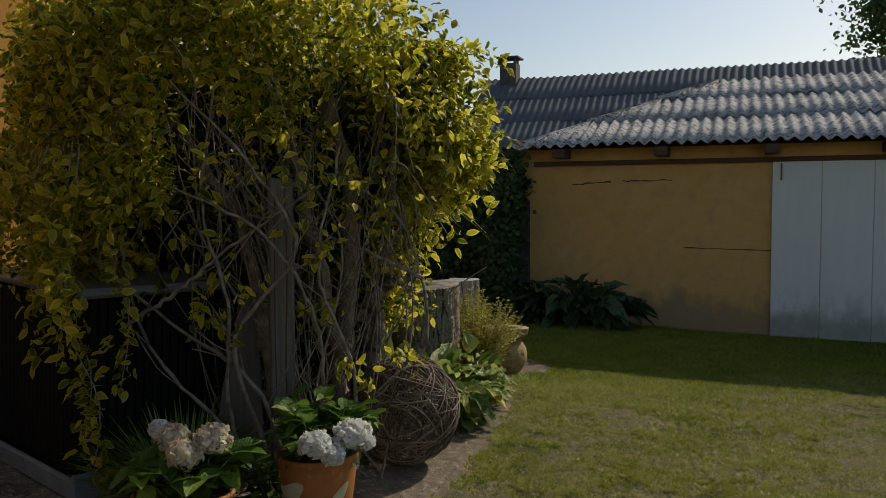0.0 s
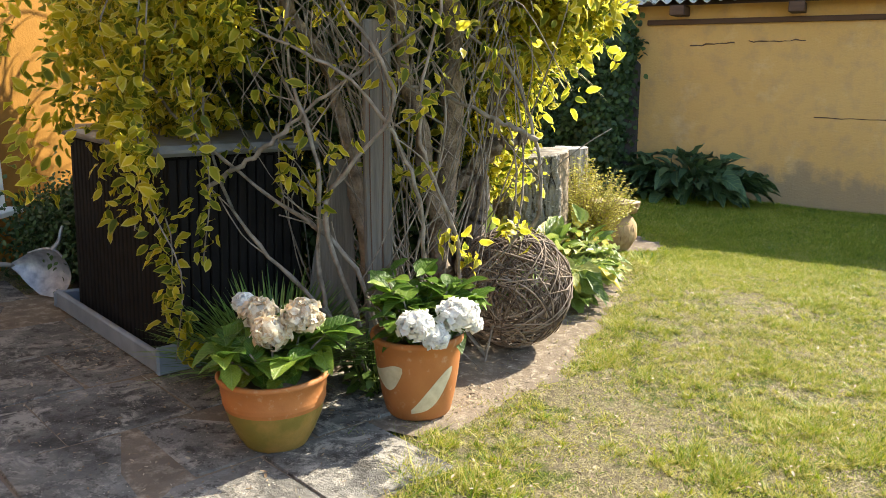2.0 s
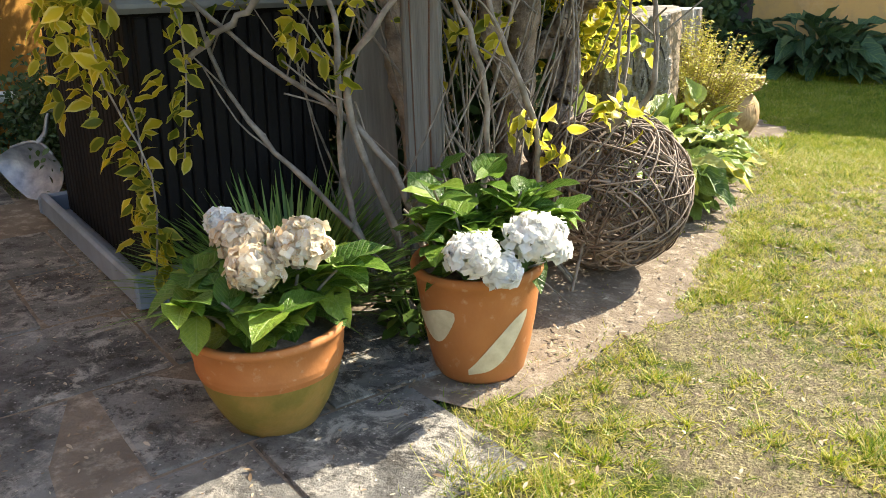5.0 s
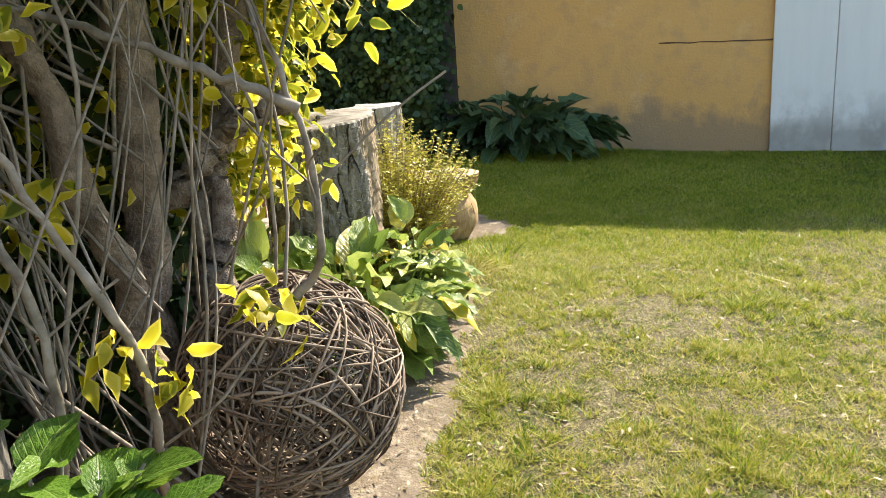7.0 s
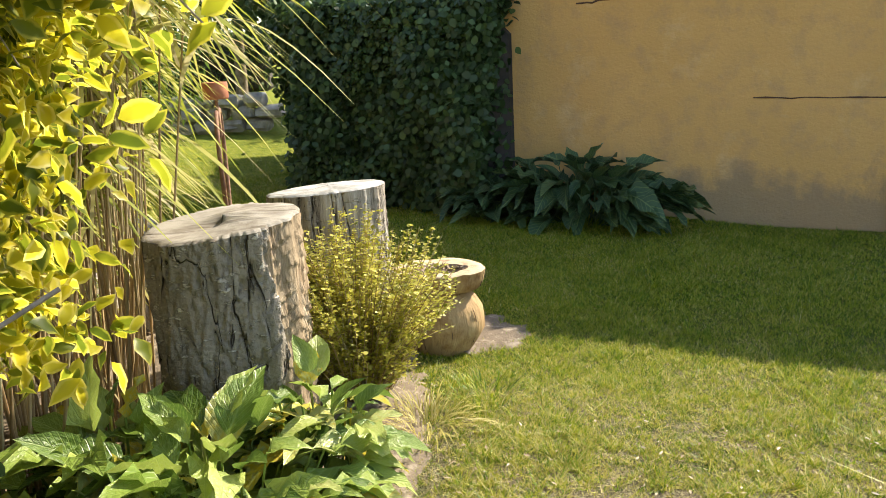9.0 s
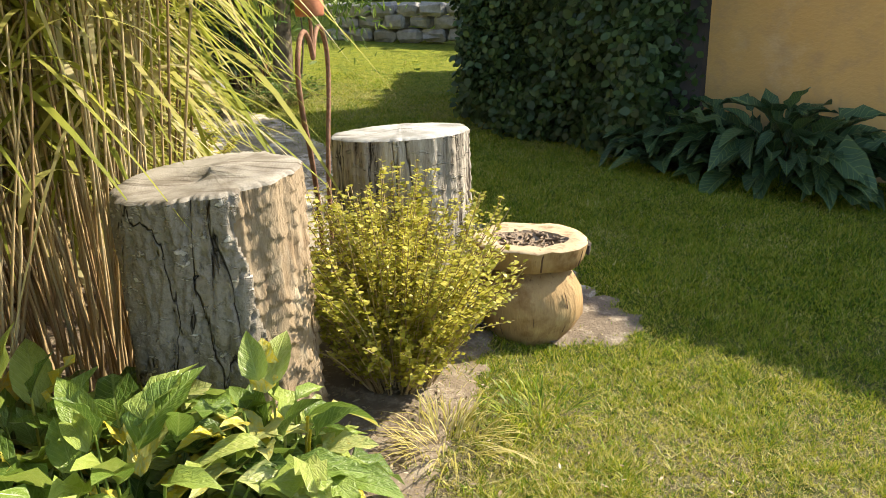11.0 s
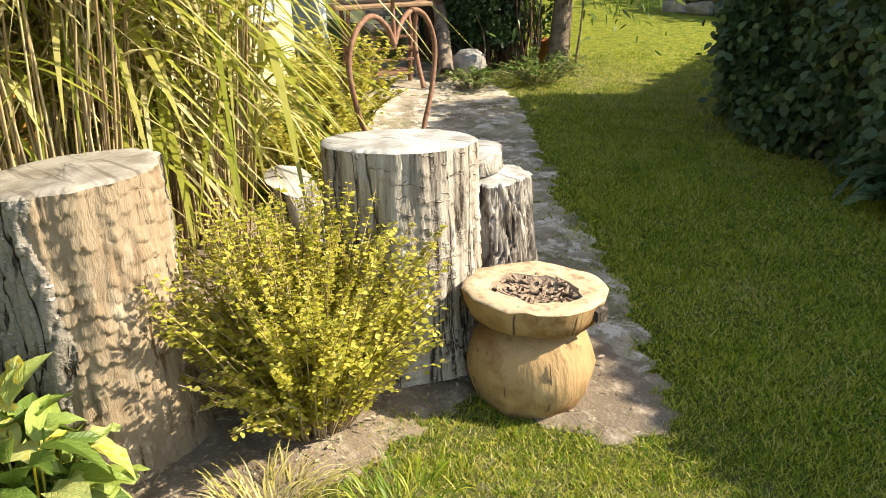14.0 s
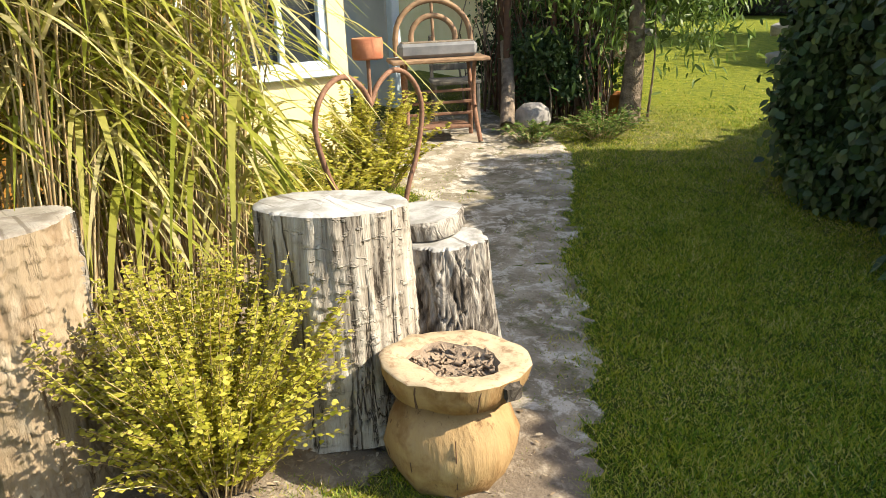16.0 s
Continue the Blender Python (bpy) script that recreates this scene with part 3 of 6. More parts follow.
# ---- ground ----
def ground_sheet():
    xs = np.concatenate([[-400, -60, -20], np.linspace(-8, 8, 101), [20, 60, 400]])
    ys = np.concatenate([[-400, -60, -10], np.linspace(-3, 17, 126), [26, 45, 90, 400]])
    X, Y = np.meshgrid(xs, ys, indexing="ij")
    Z = np.vectorize(gz)(X)
    near = (np.abs(X) < 8) & (Y > -3) & (Y < 17)
    Z = Z + near * 0.012 * (np.sin(X * 2.1 + Y) + np.sin(Y * 2.7 - X * 1.3)) - 0.012 - hollow(X, Y)
    V = np.stack([X, Y, Z], -1).reshape(-1, 3)
    i, j = np.meshgrid(np.arange(len(xs) - 1), np.arange(len(ys) - 1), indexing="ij")
    n = len(ys)
    F = np.stack([i * n + j, (i + 1) * n + j, (i + 1) * n + j + 1, i * n + j + 1], -1).reshape(-1, 4)
    return tagged(mesh_ob("ground", V, F, LAWN, None, True), "patchy sunlit garden lawn with worn dry spots", "ground", kind="structure")


ground_sheet()


def patch(name, outline, mat, label, lift=0.014, step=0.06):
    """A low uneven bed of earth inside an outline."""
    O = np.asarray(outline, float)
    lo, hi = O.min(0), O.max(0)
    xs, ys = np.arange(lo[0], hi[0] + step, step), np.arange(lo[1], hi[1] + step, step)
    X, Y = np.meshgrid(xs, ys, indexing="ij")
    inside = np.zeros(X.shape, bool)
    dist = np.full(X.shape, 9.0)
    for a, b in zip(O, np.roll(O, -1, 0)):
        cross = (a[1] > Y) != (b[1] > Y)
        t = (b[0] - a[0]) * (Y - a[1]) / (b[1] - a[1] + 1e-9) + a[0]
        inside ^= cross & (X < t)
        d = b - a
        s = np.clip(((X - a[0]) * d[0] + (Y - a[1]) * d[1]) / (d @ d), 0, 1)
        dist = np.minimum(dist, np.hypot(X - a[0] - s * d[0], Y - a[1] - s * d[1]))
    sd = np.where(inside, dist, -dist) + 0.03 * np.sin(X * 5 + 2 * np.sin(Y * 3)) + rng.normal(0, 0.02, X.shape)
    Z = np.vectorize(gz)(X) + np.clip(sd * 0.5, -0.09, lift) + rng.normal(0, 0.004, X.shape) + 0.012 * (np.sin(X * 2.1 + Y) + np.sin(Y * 2.7 - X * 1.3)) - 0.012 - hollow(X, Y)
    n = len(ys)
    i, j = np.meshgrid(np.arange(len(xs) - 1), np.arange(n - 1), indexing="ij")
    F = np.stack([i * n + j, (i + 1) * n + j, (i + 1) * n + j + 1, i * n + j + 1], -1).reshape(-1, 4)
    V = np.stack([X, Y, Z], -1).reshape(-1, 3)
    keep = (sd.reshape(-1)[F] > -0.12).any(1)
    return tagged(mesh_ob(name, V, F[keep], mat, None, True), label, "soil", kind="structure")


BED = [(-2.6, 3.9), (-1.2, 3.6), (-0.6, 3.5), (-0.3, 3.85), (-0.02, 4.25), (0.17, 4.9), (0.38, 5.6), (0.5, 6.3), (0.55, 6.9), (0.38, 7.4), (-0.3, 7.5), (-1.4, 7.7), (-3.2, 8.2), (-3.2, 4.6)]
WALKWAY = [(0.42, 7.44), (0.74, 7.46), (0.98, 7.66), (0.75, 7.95), (0.37, 8.36), (-0.68, 9.23), (-2.1, 10.55), (-3.0, 11.2), (-4.6, 11.6), (-4.6, 9.6), (-2.2, 9.2), (-1.4, 8.0), (-0.3, 7.0)]
patch("flower_bed", BED, SOIL, "dark loose soil of a garden bed")
patch("soil_ring", [(0.3, 7.48), (0.62, 7.45), (0.85, 7.5), (1.02, 7.7), (0.85, 7.9), (0.5, 8.0), (0.2, 7.8)], SOIL, "dark soil with bark bits around a bird bath", 0.02)
patch("soil_path", WALKWAY, PATH, "pale dry trodden earth path beside lawn", 0.008)


def in_poly(X, Y, O):
    O = np.asarray(O, float)
    inside = np.zeros(X.shape, bool)
    for a, b in zip(O, np.roll(O, -1, 0)):
        cross = (a[1] > Y) != (b[1] > Y)
        t = (b[0] - a[0]) * (Y - a[1]) / (b[1] - a[1] + 1e-9) + a[0]
        inside ^= cross & (X < t)
    return inside


# ---- barn ----
BARN = Matrix.Translation((3.95, 9.88, 0.0)) @ Matrix.Rotation(math.atan2(-0.347, 0.938), 4, "Z")
barn = new("barn")
barn.matrix_world = BARN
tagged(barn, "low ochre-rendered barn with corrugated grey roof", "barn")


for sx, sy, sz, at in ((3.2, 0.3, 2.75, (-1.6, 0.15, -0.5)), (6.4, 0.3, 2.75, (5.55, 0.15, -0.5)), (2.35, 0.3, 0.33, (1.175, 0.15, 1.92)), (0.3, 5.0, 2.75, (-3.05, 2.8, -0.5))):
    part("wall", box(sx, sy, sz, at, 0.0), OCHRE, barn, "ochre yellow rendered wall, damp at the foot")


def wall_crack(x0, z0, x1, z1, r, seed):
    g = np.random.default_rng(seed)
    s = np.linspace(0, 1, 12)
    P = np.stack([x0 + (x1 - x0) * s, np.full(12, -0.001), z0 + (z1 - z0) * s + g.normal(0, 0.004, 12)], 1)
    V, F = tube_arrays(P, r * (0.5 + g.random(12)), 5)
    mesh_ob("crack", V, F, BROWN, barn)


wall_crack(-1.05, 0.86, -0.03, 0.84, 0.006, 1)
wall_crack(-2.45, 1.66, -1.95, 1.69, 0.007, 2)
wall_crack(-1.8, 1.7, -1.2, 1.7, 0.006, 3)
part("wall_beam", box(9.4, 0.05, 0.06, (1.75, -0.022, 1.9), 0.006), BROWN, barn, "reddish brown timber rail")
for k in range(8):
    part("rafter", box(0.16, 0.6, 0.11, (-2.55 + 1.25 * k, -0.08, 1.99), 0.008), BROWN, barn)


def barn_door():
    d = new("barn_door")
    d.parent = barn
    tagged(d, "tall white painted plank barn door, dirty below")
    for k, (a, b) in enumerate(((-0.04, 0.5), (0.5, 1.05), (1.05, 1.6), (1.6, 2.15))):
        part("plank", box(b - a - 0.006, 0.035, 2.1, ((a + b) / 2, -0.03 - 0.003 * (k % 2), -0.2), 0.004), WHITE_WOOD, d)
    part("hinge", box(0.02, 0.015, 0.2, (0.06, -0.055, 1.68), 0.003), RUST, d, "rusty iron hinge strap")


barn_door()


def corrugated(name, u0, u1, v0, v1, z0, pitch, mat, parent, pitch_len=0.146, hip=None, amp=0.024, courses=3):
    """Wavy roof sheets rising from the eave; hip cuts the upper left corner away along a slope."""
    g = np.random.default_rng(int(abs(u1) * 10))
    width = 7 * pitch_len
    for c in range(courses):
        a, b = v0 + (v1 - v0) * c / courses, v0 + (v1 - v0) * (c + 1) / courses + (0.12 if c < courses - 1 else 0)
        vs = np.linspace(a, b, 3)
        for k in range(int(math.ceil((u1 - u0) / width))):
            ua, ub = u0 + k * width, min(u1, u0 + (k + 1) * width + 0.03)
            if hip and ub <= u0 + (a - v0) * hip + 0.02:
                continue
            nu = 57
            us = np.linspace(ua, ub, nu)
            U, Vv = np.meshgrid(us, vs + g.normal(0, 0.008), indexing="ij")
            w = amp * np.sin(2 * math.pi * U / pitch_len)
            if hip:
                U = np.maximum(U, u0 + (Vv - v0) * hip)
            lift = 0.01 * c + 0.012 * (1 - (Vv - a) / (b - a)) + 0.004 * (k % 2) + g.normal(0, 0.003)
            Z = z0 + (Vv - v0) * math.tan(radians(pitch)) + w + lift
            n = len(vs)
            top = np.stack([U, Vv, Z], -1).reshape(-1, 3)
            low = top - np.array([0, 0, 0.009])
            i, j = np.meshgrid(np.arange(nu - 1), np.arange(n - 1), indexing="ij")
            F = np.stack([i * n + j, (i + 1) * n + j, (i + 1) * n + j + 1, i * n + j + 1], -1).reshape(-1, 4)
            m = len(top)
            edge = np.stack([np.arange(nu - 1) * n, np.arange(nu - 1) * n + m, np.arange(1, nu) * n + m, np.arange(1, nu) * n], -1)
            mesh_ob(name, np.concatenate([top, low]), np.concatenate([F, F[:, ::-1] + m, edge]), mat, parent, True)


corrugated("roof_sheet", -3.2, 8.6, -0.35, 2.7, 2.14, 19.5, ROOF, barn, hip=0.8)
# far slope and end closing of the low roof
mesh_ob("roof_back", [(-3.2, -0.2, 2.1), (-0.75, 2.7, 3.18), (-3.2, 3.2, 2.1), (8.6, 2.7, 3.18), (8.6, 3.2, 2.1)], [(0, 1, 2), (1, 3, 4, 2)], ROOF, barn)
mesh_ob("roof_underside", [(-3.1, -0.3, 2.1), (8.6, -0.3, 2.1), (8.6, 0.02, 2.2), (-3.1, 0.02, 2.2)], [(0, 1, 2, 3)], BROWN, barn)

back = new("dark_barn")
back.matrix_world = BARN
tagged(back, "long taller barn with dark corrugated roof and chimney", "barn")
corrugated("roof_sheet", -7.0, 15.0, 8.0, 11.0, 2.6, 33.7, DARK_ROOF, back, 0.18, amp=0.024)
part("wall", box(21.6, 6.0, 3.2, (4.0, 11.2, -0.8), 0.0), OCHRE, back)
mesh_ob("roof_back", [(-7.0, 11.0, 4.6), (15, 11.0, 4.6), (15, 15, 2.2), (-7.0, 15, 2.2)], [(0, 1, 2, 3)], DARK_ROOF, back)
mesh_ob("gable", [(-6.8, 8.2, 2.4), (-6.8, 11.0, 4.5), (-6.8, 14.2, 2.4), (-6.6, 8.2, 2.4), (-6.6, 11.0, 4.5), (-6.6, 14.2, 2.4)], [(0, 1, 2), (3, 5, 4)], OCHRE, back)
part("chimney", box(0.44, 0.44, 1.0, (-6.36, 10.9, 4.0), 0.01), BRICK_DARK, back, "dark brick chimney stack")
part("chimney_cap", box(0.6, 0.6, 0.05, (-6.36, 10.9, 5.12), 0.008), BRICK_DARK, back)
for dx in (-0.17, 0.17):
    part("cap_leg", box(0.05, 0.36, 0.14, (-6.36 + dx, 10.9, 4.99), 0.004), BRICK_DARK, back)

# ---- house ----
house = new("house")
tagged(house, "ochre house wall with white and pale blue windows", "house")
for y0, y1, z0, z1 in ((-6.0, 4.4, -0.6, 4.2), (4.4, 5.5, 2.4, 4.2), (4.4, 5.5, -0.6, 0.56), (5.5, 7.0, -0.6, 4.2), (7.0, 8.1, -0.6, 4.2), (8.1, 9.3, 2.2, 4.2), (8.1, 9.3, -0.6, 0.86), (9.3, 9.45, -0.6, 4.2)):
    # pieces past y 8 take a paler colour as sunlight on the ochre
    part("wall", box(0.3, y1 - y0, z1 - z0, (-3.75, (y0 + y1) / 2, z0), 0.0), YELLOW_WALL if y0 > 8.0 else HOUSE_OCHRE, house)
part("roof", box(3.4, 16.0, 0.2, (-5.1, 1.6, 4.2), 0.01), DARK_ROOF, house)
part("rear_wall", box(0.3, 16.0, 4.8, (-6.6, 1.6, -0.6), 0.0), INSIDE_SHADE, house)


def window_in(x, y0, y1, z0, z1, mat, panes, name="window", shut=False):
    w = new(name)
    w.parent = house
    bm = bmesh.new()
    t = 0.07
    for a in (y0 + t / 2, y1 - t / 2):
        box(0.08, t, z1 - z0, (x, a, z0), 0.006, bm=bm)
    for c in (z0, z1 - t):
        box(0.08, y1 - y0 - 2 * t, t, (x, (y0 + y1) / 2, c), 0.006, bm=bm)
    for k in range(1, panes):
        box(0.06, 0.05, z1 - z0 - 2 * t, (x, y0 + (y1 - y0) * k / panes, z0 + t), 0.005, bm=bm)
    box(0.05, y1 - y0 - 2 * t, 0.04, (x, (y0 + y1) / 2, z0 + (z1 - z0) * 0.55), 0.004, bm=bm)
    part("frame", bm, mat, w)
    if shut:
        for k in range(panes):
            a, b = y0 + (y1 - y0) * k / panes, y0 + (y1 - y0) * (k + 1) / panes
            part("shutter", box(0.03, b - a - 0.1, z1 - z0 - 2 * t - 0.01, (x + 0.012, (a + b) / 2, z0 + t + 0.005), 0.006), mat, w, "closed white painted shutter")
    part("pane", box(0.008, y1 - y0 - 2 * t, z1 - z0 - 2 * t, (x - 0.02, (y0 + y1) / 2, z0 + t), 0.0), GLASS, w)
    part("sill", box(0.14, y1 - y0 + 0.1, 0.04, (x + 0.06, (y0 + y1) / 2, z0 - 0.05), 0.008), mat, w)


window_in(-3.6, 4.4, 5.5, 0.56, 2.4, PAINT_WHITE, 2, shut=True)
window_in(-3.66, 8.1, 9.3, 0.86, 2.2, PAINT_BLUE, 3)

# ---- paving ----
PAVED = [(-3.4, -2.0), (-0.75, -2.0), (-0.72, 1.5), (-0.62, 2.6), (-0.58, 3.3), (-0.95, 3.75), (-1.6, 4.0), (-2.65, 4.85), (-3.4, 4.9)]
base_pave = mesh_ob("pavement", [(x, y, gz(x) + 0.0105) for x, y in PAVED], [tuple(range(len(PAVED)))], SOIL)
tagged(base_pave, "worn concrete slab paving beside the lawn", "pavement", kind="structure")


def slab_mesh(k):
    bm = box(0.494, 0.494, 0.05, (0, 0, 0), 0.007)
    g = np.random.default_rng(90 + k)
    for v in bm.verts:
        v.co += Vector(g.normal(0, 0.0025, 3))
    me = bpy.data.meshes.new("slab")
    bm.to_mesh(me)
    bm.free()
    me.materials.append(PAVING)
    return me


SLABS = [slab_mesh(k) for k in range(4)]
slab_turn = math.atan2(0.65, -0.76)
ca, sa = math.cos(slab_turn), math.sin(slab_turn)
pg = np.random.default_rng(5)
for i in range(-16, 18):
    for j in range(-16, 18):
        lx, ly = i * 0.5, j * 0.5 + (0.25 if i % 2 else 0)
        x, y = -1.71 + ca * lx - sa * ly + 0.2, 3.87 + sa * lx + ca * ly
        if not in_poly(np.array(x), np.array(y), PAVED):
            continue
        ob = new("paving_slab", SLABS[(i * 3 + j) % 4])
        ob.parent = base_pave
        ob.matrix_world = pose(x, y, gz(x) - 0.036 + pg.normal(0, 0.002), 0, 2.5, 0) @ pose(0, 0, 0, pg.normal(0, 0.25), pg.normal(0, 0.25), math.degrees(slab_turn) + pg.normal(0, 0.5))


# ---- weathered wooden things ----
def cut_log(name, x, y, r_top, r_base, h, side_mats, top_mat, label, seed, sides=190, rows=66, flare=1.0, tilt=(0, 0), split=None, lumps=0.03, furrow=0.016, chips=0.018, category="tree stump", slant=(0, 0)):
    """An upright log: furrowed side, flat sawn top with a narrow rim; split = angles between which the bark is gone."""
    t = thing(name, x, y, label, category)
    t.matrix_world = pose(x, y, gz(x) - 0.02, tilt[0], tilt[1], 0)
    g = np.random.default_rng(seed)
    a = np.linspace(0, 2 * math.pi, sides, endpoint=False)
    zs = np.linspace(0, 1, rows)
    ph = g.random(8) * 6.28
    out = 1 + lumps * (np.sin(2 * a + ph[0]) + 0.6 * np.sin(3 * a + ph[1]) + 0.5 * np.sin(5 * a + ph[2]))
    A, Zs = np.meshgrid(a, zs, indexing="ij")
    R = (r_base + (r_top - r_base) * Zs ** 0.6)
    R = R * out[:, None] + flare * 0.07 * np.clip(0.25 - Zs, 0, 1) * (1 + np.sin(4 * A + ph[3])) / 0.25 * 0.5
    fur = np.zeros_like(R)
    for k in range(A.shape[0]):
        for m in range(A.shape[1]):
            fur[k, m] = noise.fractal(Vector((math.cos(A[k, m]) * 5, math.sin(A[k, m]) * 5, Zs[k, m] * h * 2.2 + seed)), 1.0, 2.0, 4)
    bark = np.ones_like(R)
    if split:
        edge = split[2] + 0.25 * np.sin(Zs * 9) + 0.1 * np.sin(Zs * 23)
        d = np.abs((A - split[0] + math.pi) % (2 * math.pi) - math.pi)
        bark = (d > split[1] + edge * 0.35).astype(float)
    plate = np.zeros_like(R)
    for k in range(A.shape[0]):
        for m in range(A.shape[1]):
            if not bark[k, m]:
                continue
            q = Vector((math.cos(A[k, m]) * 3.6, math.sin(A[k, m]) * 3.6, Zs[k, m] * h * 5.0 + seed))
            q.z += 0.5 * math.sin(3 * A[k, m]) + 0.8 * fur[k, m]
            dist = noise.voronoi(q)[0]
            plate[k, m] = -furrow * max(0.0, 1 - (dist[1] - dist[0]) / 0.14)
    # scalloped gouges in staggered columns on the bare wood, each ending below in a small ledge
    cu = A * r_base / 0.036 + 0.5 * fur
    col = np.floor(cu)
    fu = cu - col - 0.5
    pv = Zs * h / 0.047 + 0.5 * (col % 2) + 0.37 * np.sin(col * 2.3) - 1.3 * fu ** 2
    cell = np.sin(col * 12.9898 + np.floor(pv) * 78.233) * 43758.5453
    cell -= np.floor(cell)
    gouge = chips * (1 - (pv - np.floor(pv))) ** 1.3 * np.clip(cell * 1.7 - 0.25, 0, 1) * (1 - 0.4 * Zs)
    groove = 0.5 * chips * np.clip(1 - (0.5 - np.abs(fu)) / 0.14, 0, 1) * (np.sin(col * 5.1) > -0.2)
    plate += (1 - bark) * (gouge - groove)
    R = R + fur * (0.009 + 0.006 * bark) + bark * 0.012 * (1 if split else 0) + plate
    V = np.stack([R * np.cos(A), R * np.sin(A), Zs * h], -1)
    V[..., 2] += (Zs ** 2) * (slant[0] * V[..., 0] + slant[1] * V[..., 1])
    rim = V[:, -1].copy()
    V = V.reshape(-1, 3)
    n = rows
    i, j = np.meshgrid(np.arange(sides), np.arange(rows - 1), indexing="ij")
    i2 = (i + 1) % sides
    F = np.stack([i * n + j, i2 * n + j, i2 * n + j + 1, i * n + j + 1], -1).reshape(-1, 4)
    fb = bark[i, j].reshape(-1) > 0.5
    names = ("bark", "bare_side")
    if split:
        mesh_ob(names[0], V, F[fb], side_mats[0], t, True, "cracked grey bark")
        mesh_ob(names[1], V, F[~fb], side_mats[1], t, True, "pale bare wood gnawed and cracked")
    else:
        mesh_ob(names[0], V, F, side_mats[0], t, True)
    rings = [rim, rim * np.array([0.96, 0.96, 1]) + np.array([0, 0, 0.008])] + [rim * np.array([s, s, 1]) + np.array([0, 0, 0.009 + 0.003 * math.sin(7 * s)]) for s in (0.8, 0.55, 0.3, 0.02)]
    TV = np.concatenate(rings)
    i, j = np.meshgrid(np.arange(len(rings) - 1), np.arange(sides), indexing="ij")
    j2 = (j + 1) % sides
    TF = np.stack([i * sides + j, i * sides + j2, (i + 1) * sides + j2, (i + 1) * sides + j], -1).reshape(-1, 4)
    mesh_ob("cut_top", TV, TF, top_mat, t, False, "sawn weathered end grain")
    return t


stump_a = cut_log("tree_stump", -0.156, 6.388, 0.252, 0.262, 0.85, (BARK, PALE_WOOD), END_GREY, "tall pale stump half stripped of bark beside golden shrub", 3, split=(radians(17), 0.85, 0.3), sides=260, rows=150, flare=0.5, chips=0.014, slant=(0.068, 0.042))
stump_b = cut_log("tree_stump", 0.036, 7.432, 0.262, 0.29, 0.785, (BARK, GREY_BARE), END_PALE, "tall grey weathered stump with bleached sawn top", 11, split=(radians(-30), 2.2, 0.3), sides=240, rows=120, flare=0.8, chips=0.009, slant=(0.057, -0.06))
stump_c = cut_log("tree_stump", 0.01, 7.915, 0.158, 0.215, 0.55, (ROUGH_BARK, ROUGH_BARK), END_PALE, "short stump with deeply fissured pale bark", 21, lumps=0.05, flare=1.0, furrow=0.022)
for ob in (stump_a, stump_b, stump_c):
    tagged(ob, group="garden stumps")


def wood_slab():
    t = thing("wood_slice", -0.13, 7.9, "flat slice of log lying on a short stump", "wood slice")
    t.matrix_world = pose(-0.13, 7.9, gz(0.01) + 0.535, 2, -2, 20)
    V, F = lathe([(0.02, 0.0), (0.15, 0.0), (0.175, 0.012), (0.168, 0.045), (0.175, 0.07), (0.165, 0.08)], 48, 0.07, 4)
    mesh_ob("bark", V, F, ROUGH_BARK, t, True)
    V, F = lathe([(0.165, 0.08), (0.13, 0.083), (0.08, 0.082), (0.002, 0.083)], 48, 0.07, 4)
    mesh_ob("cut_top", V, F, END_PALE, t)


wood_slab()


def hewn(profile, sides, cut, seed, rough):
    """A turned shape cut into irregular flat facets."""
    g = np.random.default_rng(seed)
    a = np.linspace(0, 2 * math.pi, sides, endpoint=False) + g.normal(0, 0.25 / sides * 6.28 * 0.5, sides)
    rad = 1 + g.normal(0, cut, sides)
    V = []
    for r, h in profile:
        rr = r * rad * (1 + g.normal(0, rough, sides))
        V.append(np.stack([rr * np.cos(a), rr * np.sin(a), h + g.normal(0, 0.004, sides) * (0.01 < h)], 1))
    n = len(profile)
    i, j = np.meshgrid(np.arange(n - 1), np.arange(sides), indexing="ij")
    j2 = (j + 1) % sides
    F = np.stack([i * sides + j, i * sides + j2, (i + 1) * sides + j2, (i + 1) * sides + j], -1).reshape(-1, 4)
    return np.concatenate(V), F


